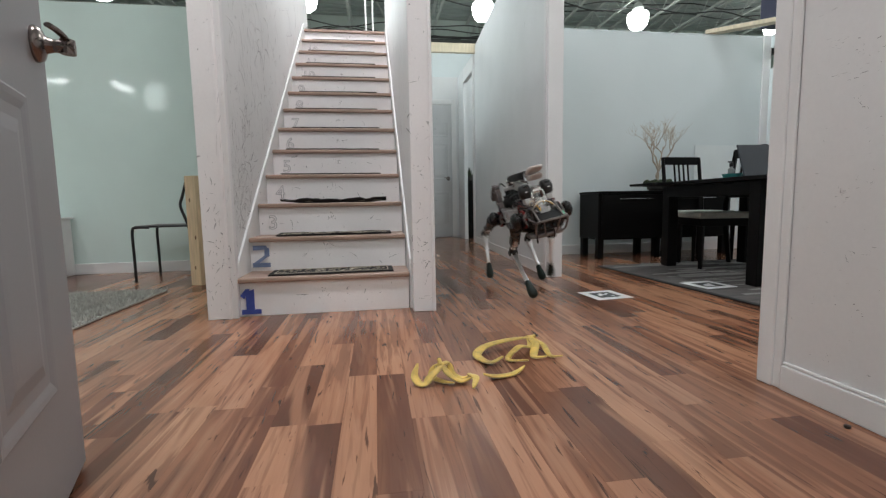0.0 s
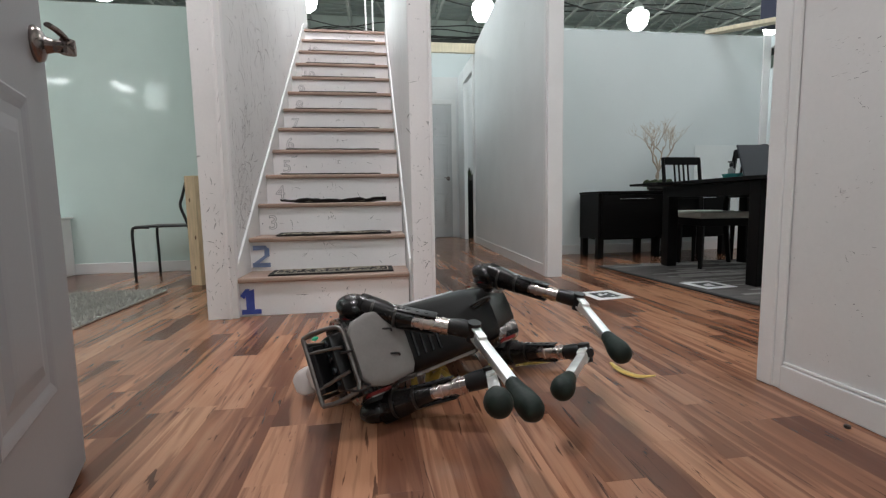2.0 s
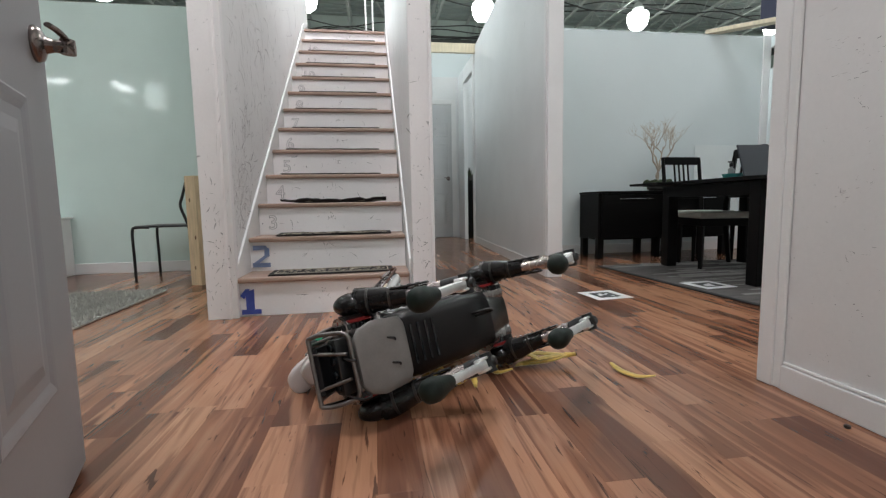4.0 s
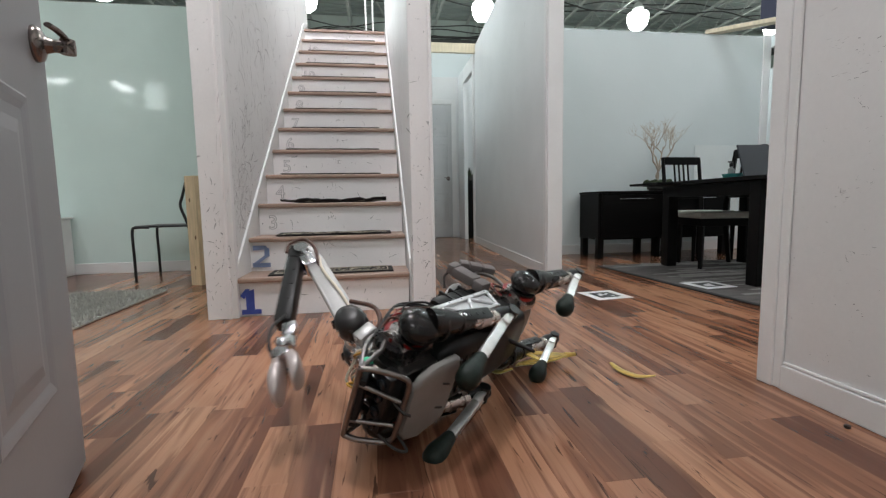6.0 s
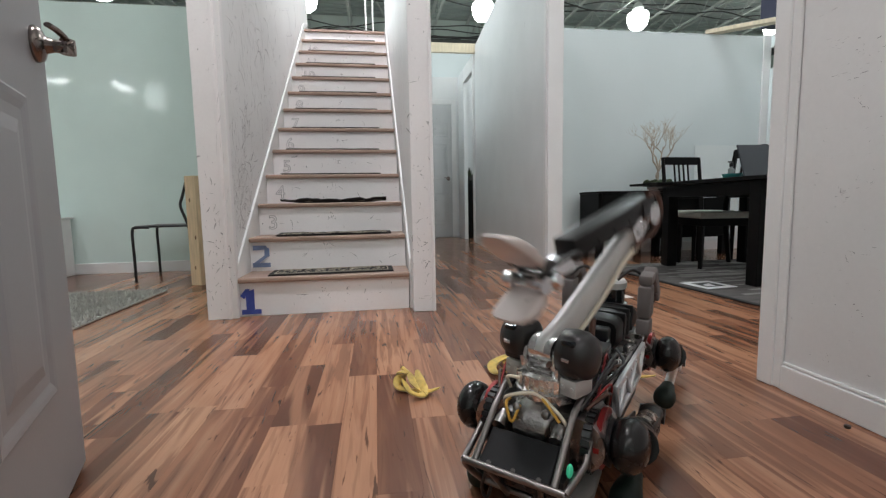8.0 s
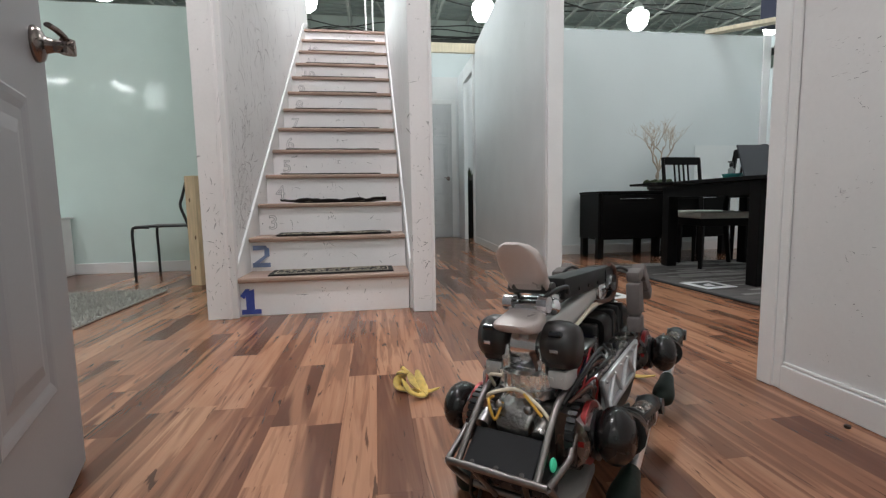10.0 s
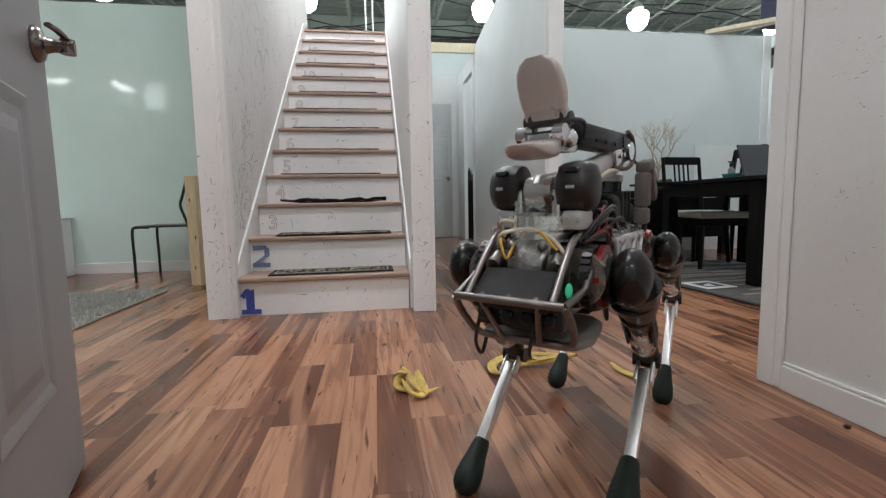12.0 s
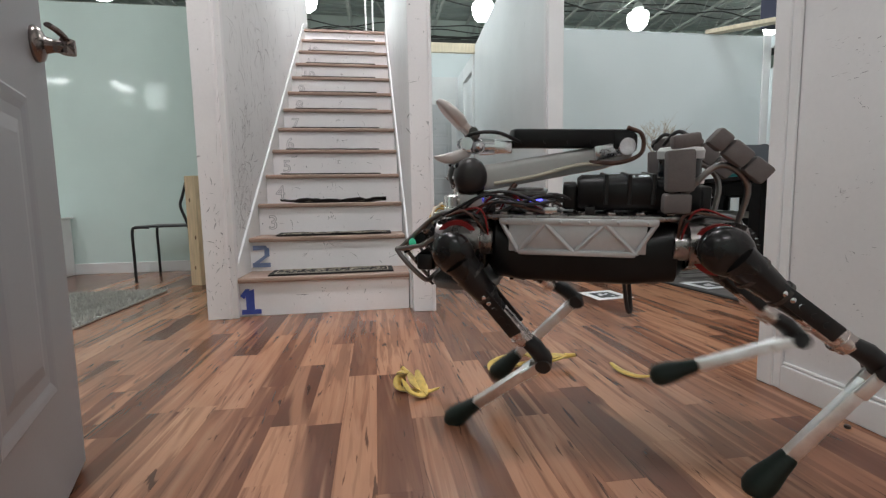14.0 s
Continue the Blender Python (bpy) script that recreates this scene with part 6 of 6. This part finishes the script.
# ---------------------------------------------------------------- motion
def motions():
    rows = []

    def key(t, body, legs, arm):
        rows.append((t, (*body, *legs, *arm)))

    key(0.0, (1.602, 0.227, 0.484, -91.4, -1.8, 13.5), (-3, 62, -33, 1, 53, -95, -3, 52, -83, -11, 71, -89), (0, 168, 0, 4, 14))
    key(0.3, (1.639, -0.12, 0.428, -104.0, -7.0, 3.2), (6, 40, -87, 1, 68, -110, -18, 87, -87, -10, 63, -106), (0, 168, 0, 4, 14))
    key(0.5, (1.599, -0.38, 0.471, -107.1, -1.5, 12.5), (-7, 56, -86, -8, 32, -119, -20, 49, -87, -6, 57, -101), (0, 168, 0, 4, 14))
    key(0.7, (1.48, -0.605, 0.466, -125.3, -0.7, 9.1), (-27, 69, -41, 4, 21, -88, -5, 49, -90, -2, 53, -96), (0, 168, 0, 4, 14))
    key(0.8, (1.382, -0.757, 0.464, -134.0, 2.5, 13.0), (-41, 75, -48, 15, 43, -93, -12, 44, -84, 1, 48, -80), (0, 168, 0, 4, 14))
    key(1.0, (1.3, -0.726, 0.399, -146.3, -6.6, 87.5), (-37, 39, -60, -7, 78, -111, -44, 59, -78, -3, 28, -77), (0, 168, 0, 4, 14))
    key(1.2, (1.112, -0.822, 0.185, -151.5, 3.9, 110.5), (-43, 55, -74, -3, 81, -100, -32, 32, -67, -6, 9, -75), (0, 168, 0, 4, 14))
    key(1.5, (0.924, -0.968, 0.167, -144.7, 1.5, 111.2), (-34, 33, -62, -2, 43, -86, -37, 22, -58, -9, 2, -67), (0, 168, -1, 4, 14))
    key(2.0, (0.868, -1.041, 0.173, -146.8, 3.4, 116.6), (-40, 35, -59, -5, 32, -75, -39, 15, -54, -13, -1, -67), (-3, 169, -2, 4, 14))
    key(2.5, (0.866, -1.03, 0.166, -146.7, 2.7, 119.0), (-36, 34, -63, -6, 30, -74, -33, 18, -58, -12, 1, -69), (-9, 170, -3, 4, 14))
    key(3.0, (0.867, -1.013, 0.165, -147.6, 2.8, 106.0), (-4, 31, -85, 12, 41, -105, -4, 8, -67, 9, 9, -82), (-20, 166, -1, 4, 14))
    key(3.4, (0.867, -1.013, 0.165, -147.6, 2.8, 106.0), (-4, 31, -85, 12, 41, -105, -4, 8, -67, 9, 9, -82), (-20, 166, -1, 4, 14))
    key(5.5, (0.859, -1.093, 0.154, -137.1, 1.1, 97.9), (5, 71, -156, 15, 66, -150, 6, 76, -153, 20, 79, -157), (-76, 149, 12, -66, -52))
    key(6.0, (0.921, -1.198, 0.186, -136.2, 0.9, 67.7), (-21, 80, -153, 3, 74, -152, -9, 82, -155, 7, 79, -154), (-27, 105, -49, -66, -52))
    key(6.5, (0.97, -1.246, 0.178, -133.0, -1.8, 51.4), (-4, 81, -153, 10, 75, -153, 8, 81, -153, 33, 77, -159), (-102, 63, -24, 58, 72))
    key(6.8, (1.064, -1.301, 0.187, -136.3, 1.1, 16.2), (-5, 74, -155, 25, 70, -153, 4, 79, -155, 21, 75, -158), (-97, 19, -52, 45, 59))
    key(7.0, (1.155, -1.392, 0.161, -132.2, 0.8, -1.8), (2, 81, -157, 5, 70, -157, -6, 70, -156, 14, 74, -158), (-99, 4, -69, 7, 21))
    key(7.3, (1.148, -1.439, 0.17, -130.6, -0.8, -1.4), (-1, 90, -153, 5, 68, -154, 3, 70, -158, 6, 73, -158), (-98, 5, -64, -5, 9))
    key(7.5, (1.169, -1.426, 0.157, -131.3, -0.4, -1.4), (0, 76, -160, 4, 66, -155, 3, 71, -159, 1, 72, -158), (-81, 33, -61, -30, 28))
    key(7.7, (1.184, -1.395, 0.146, -132.0, 1.6, -2.8), (4, 74, -159, 3, 65, -154, 4, 69, -157, -1, 72, -158), (-47, 74, -43, -35, 22))
    key(7.9, (1.17, -1.428, 0.16, -131.7, 0.1, 0.3), (-2, 75, -159, 2, 66, -155, -1, 70, -158, -2, 71, -158), (-24, 121, -26, -38, 22))
    key(8.0, (1.165, -1.435, 0.165, -131.3, -0.1, -1.6), (-1, 76, -160, 5, 66, -155, 1, 70, -158, -2, 71, -156), (-18, 142, -17, -36, 30))
    key(8.2, (1.163, -1.435, 0.165, -131.2, -0.3, -2.5), (1, 76, -160, 7, 66, -155, 3, 70, -158, -2, 71, -156), (-11, 166, -3, -25, 45))
    key(8.7, (1.14, -1.446, 0.171, -132.2, -1.0, 3.0), (2, 78, -157, 1, 68, -154, -2, 85, -156, -5, 70, -157), (-4, 171, 1, -10, 54))
    key(10.5, (1.14, -1.446, 0.171, -132.2, -1.0, 3.0), (2, 78, -157, 1, 68, -154, -2, 85, -156, -5, 70, -157), (-4, 171, 1, -10, 54))
    key(11.0, (1.14, -1.446, 0.172, -132.2, -0.9, 3.0), (1, 78, -157, 1, 68, -154, -2, 85, -156, -6, 70, -157), (-4, 171, 1, -10, 54))
    key(11.3, (1.14, -1.466, 0.219, -132.2, 0.9, 3.4), (-3, 78, -150, -4, 75, -147, -7, 81, -146, -4, 60, -147), (-15, 186, 18, -10, 54))
    key(11.5, (1.137, -1.463, 0.275, -131.6, 0.5, 2.0), (-2, 73, -138, -1, 69, -137, -4, 72, -135, -3, 56, -136), (-15, 182, 14, -10, 62))
    key(11.7, (1.138, -1.467, 0.354, -131.4, 0.7, -0.3), (-1, 64, -124, 1, 59, -120, -2, 66, -117, -1, 54, -119), (-15, 179, 12, -10, 62))
    key(12.0, (1.149, -1.446, 0.439, -130.4, -0.7, -0.5), (0, 51, -104, 0, 44, -96, 0, 58, -95, 1, 50, -102), (-7, 165, -2, -10, 62))
    key(12.5, (1.145, -1.458, 0.462, -130.4, -1.0, -1.0), (-1, 52, -94, -1, 44, -88, 0, 56, -91, 0, 51, -96), (-7, 165, -3, -10, 62))
    key(13.0, (1.147, -1.457, 0.47, -132.6, -0.6, 0.7), (-14, 54, -92, -1, 43, -87, -4, 54, -88, -4, 49, -92), (-6, 167, -1, -10, 62))
    key(13.2, (1.138, -1.463, 0.468, -142.7, -1.7, -1.8), (-17, 42, -89, 6, 44, -86, -7, 56, -96, 8, 50, -94), (-2, 170, 1, -10, 62))
    key(13.4, (1.081, -1.467, 0.495, -156.0, -3.1, -14.1), (9, 48, -89, 4, 66, -80, 4, 61, -99, 19, 50, -92), (1, 173, -4, -12, 50))
    key(13.5, (1.094, -1.441, 0.477, -163.5, -3.3, -7.7), (7, 47, -88, 0, 68, -86, 2, 69, -121, 6, 48, -90), (0, 171, -3, -12, 42))
    key(13.7, (1.148, -1.395, 0.473, -185.3, -2.1, -7.6), (-2, 53, -106, 8, 56, -85, 17, 50, -89, -4, 32, -79), (9, 169, -1, -12, 48))
    key(13.9, (1.158, -1.404, 0.48, -199.5, -1.0, -8.4), (-12, 36, -91, 14, 50, -88, 10, 51, -86, -2, 40, -104), (15, 171, 1, -12, 46))
    key(14.0, (1.156, -1.408, 0.479, -203.5, -1.3, -5.4), (-13, 36, -83, 1, 54, -96, 4, 52, -86, 15, 46, -115), (20, 170, 1, -12, 46))

    def at(t):
        """Values at t seconds on a smooth line through the keys."""
        i = max(k for k in range(len(rows)) if rows[k][0] <= t + 1e-6)
        if i >= len(rows) - 1:
            return rows[-1][1]
        (t0, a), (t1, b) = rows[i], rows[i + 1]
        u = (t - t0) / (t1 - t0)
        out = []
        for k in range(len(a)):
            s = (b[k] - a[k]) / (t1 - t0)
            m0 = m1 = s
            if i > 0:
                before = (a[k] - rows[i - 1][1][k]) / (t0 - rows[i - 1][0])
                m0 = 0.0 if before * s <= 0 else 2 * before * s / (before + s)
            if i < len(rows) - 2:
                after = (rows[i + 2][1][k] - b[k]) / (rows[i + 2][0] - t1)
                m1 = 0.0 if after * s <= 0 else 2 * after * s / (after + s)
            h = t1 - t0
            out.append((2 * u ** 3 - 3 * u * u + 1) * a[k] + (u ** 3 - 2 * u * u + u) * h * m0 + (3 * u * u - 2 * u ** 3) * b[k] + (u ** 3 - u * u) * h * m1)
        return out

    def turn(axis, deg):
        return Matrix.Rotation(radians(deg), 4, axis)

    times = [k / 10 for k in range(141)]
    vals = [at(t) for t in times]
    body = []
    for t, v in zip(times, vals):
        body.append((t, Matrix.Translation(v[:3]) @ turn("Z", v[3]) @ turn("Y", v[4]) @ turn("X", v[5])))
    walk(DOG, body)
    for n, (sx, sy, upper, lower) in enumerate(DOG_LEGS):
        ups, downs = [], []
        for t, v in zip(times, vals):
            ab, q1, q2 = v[6 + 3 * n:9 + 3 * n]
            hip = Matrix.Translation((sx * HX, sy * HY * 0.5, 0)) @ turn("X", ab) @ Matrix.Translation((0, sy * HY * 0.5, 0)) @ turn("Y", q1)
            ups.append((t, hip))
            downs.append((t, hip @ Matrix.Translation((0, 0, -L1)) @ turn("Y", q2)))
        walk(upper, ups)
        walk(lower, downs)
    shoulder, upper, fore, grip, jaw = DOG_ARM
    sets = {ob: [] for ob in DOG_ARM}
    for t, v in zip(times, vals):
        yaw, a1, a2, low, up = v[18:23]
        base = Matrix.Translation(SHOULDER) @ turn("Z", yaw)
        sets[shoulder].append((t, base))
        m1 = base @ turn("Y", -a1)
        sets[upper].append((t, m1))
        elbow = (m1 @ Matrix.Translation((A1, 0, 0))).translation
        m2 = Matrix.Translation(elbow) @ turn("Z", yaw) @ turn("Y", -a2)
        sets[fore].append((t, m2))
        wrist = (m2 @ Matrix.Translation((A2, 0, 0))).translation
        sets[grip].append((t, Matrix.Translation(wrist) @ turn("Z", yaw) @ turn("Y", -low)))
        sets[jaw].append((t, Matrix.Translation(wrist) @ turn("Z", yaw) @ turn("Y", -up)))
    for ob in DOG_ARM:
        walk(ob, sets[ob])
    walk(PEEL_A, [(0.0, pose(0.905, -1.03, 0)), (1.2, pose(0.905, -1.03, 0)), (2.0, pose(0.90, -1.06, 0, 0, 0, 20)), (6.0, pose(0.86, -1.06, 0, 0, 0, 25)), (7.0, pose(0.805, -1.07, 0, 0, 0, 30)), (14.0, pose(0.805, -1.07, 0, 0, 0, 30))])
    # the loose strips of the first peel fold into a heap as it is pushed aside
    root = Matrix.Translation((-0.01, 0.02, 0.0))
    for k, turn, dx, dy in ((0, 40, 0.03, 0.0), (1, -40, 0.0, 0.0), (2, 85, 0.0, 0.0), (4, 0, -0.075, 0.01)):
        end = Matrix.Translation((dx, dy, 0)) @ root @ Matrix.Rotation(radians(turn), 4, "Z") @ root.inverted()
        walk(STRIPS[PEEL_A][k], [(0.0, pose(0, 0, 0)), (6.0, pose(0, 0, 0)), (7.0, end), (14.0, end)])
    walk(PEEL_B, [(0.0, pose(1.18, -0.85, 0)), (0.7, pose(1.18, -0.85, 0)), (0.9, pose(1.18, -0.88, 0, 0, 0, -6)), (1.0, pose(1.18, -0.91, 0, 0, 0, -13)), (1.2, pose(1.185, -0.97, 0, 0, 0, -24)), (1.4, pose(1.19, -1.0, 0, 0, 0, -30)), (6.0, pose(1.19, -1.0, 0, 0, 0, -30)), (7.0, pose(1.185, -1.005, 0, 0, 0, -31)), (14.0, pose(1.185, -1.005, 0, 0, 0, -31))])
    root = Matrix.Translation((0.10, 0.13, 0.0))
    for k, swing in ((1, -38), (2, -52), (3, -72)):
        end = root @ Matrix.Rotation(radians(swing), 4, "Z") @ root.inverted()
        walk(STRIPS[PEEL_B][k], [(0.0, pose(0, 0, 0)), (0.7, pose(0, 0, 0)), (1.4, end), (14.0, end)])
    walk(PEEL_C, [(0.0, pose(1.10, -1.01, 0)), (0.9, pose(1.10, -1.01, 0)), (1.0, pose(1.2, -1.03, 0.02, 0, 0, -26)), (1.2, pose(1.43, -1.06, 0, 0, 0, -62)), (1.5, pose(1.50, -1.08, 0, 0, 0, -76)), (14.0, pose(1.50, -1.08, 0, 0, 0, -76))])


motions()
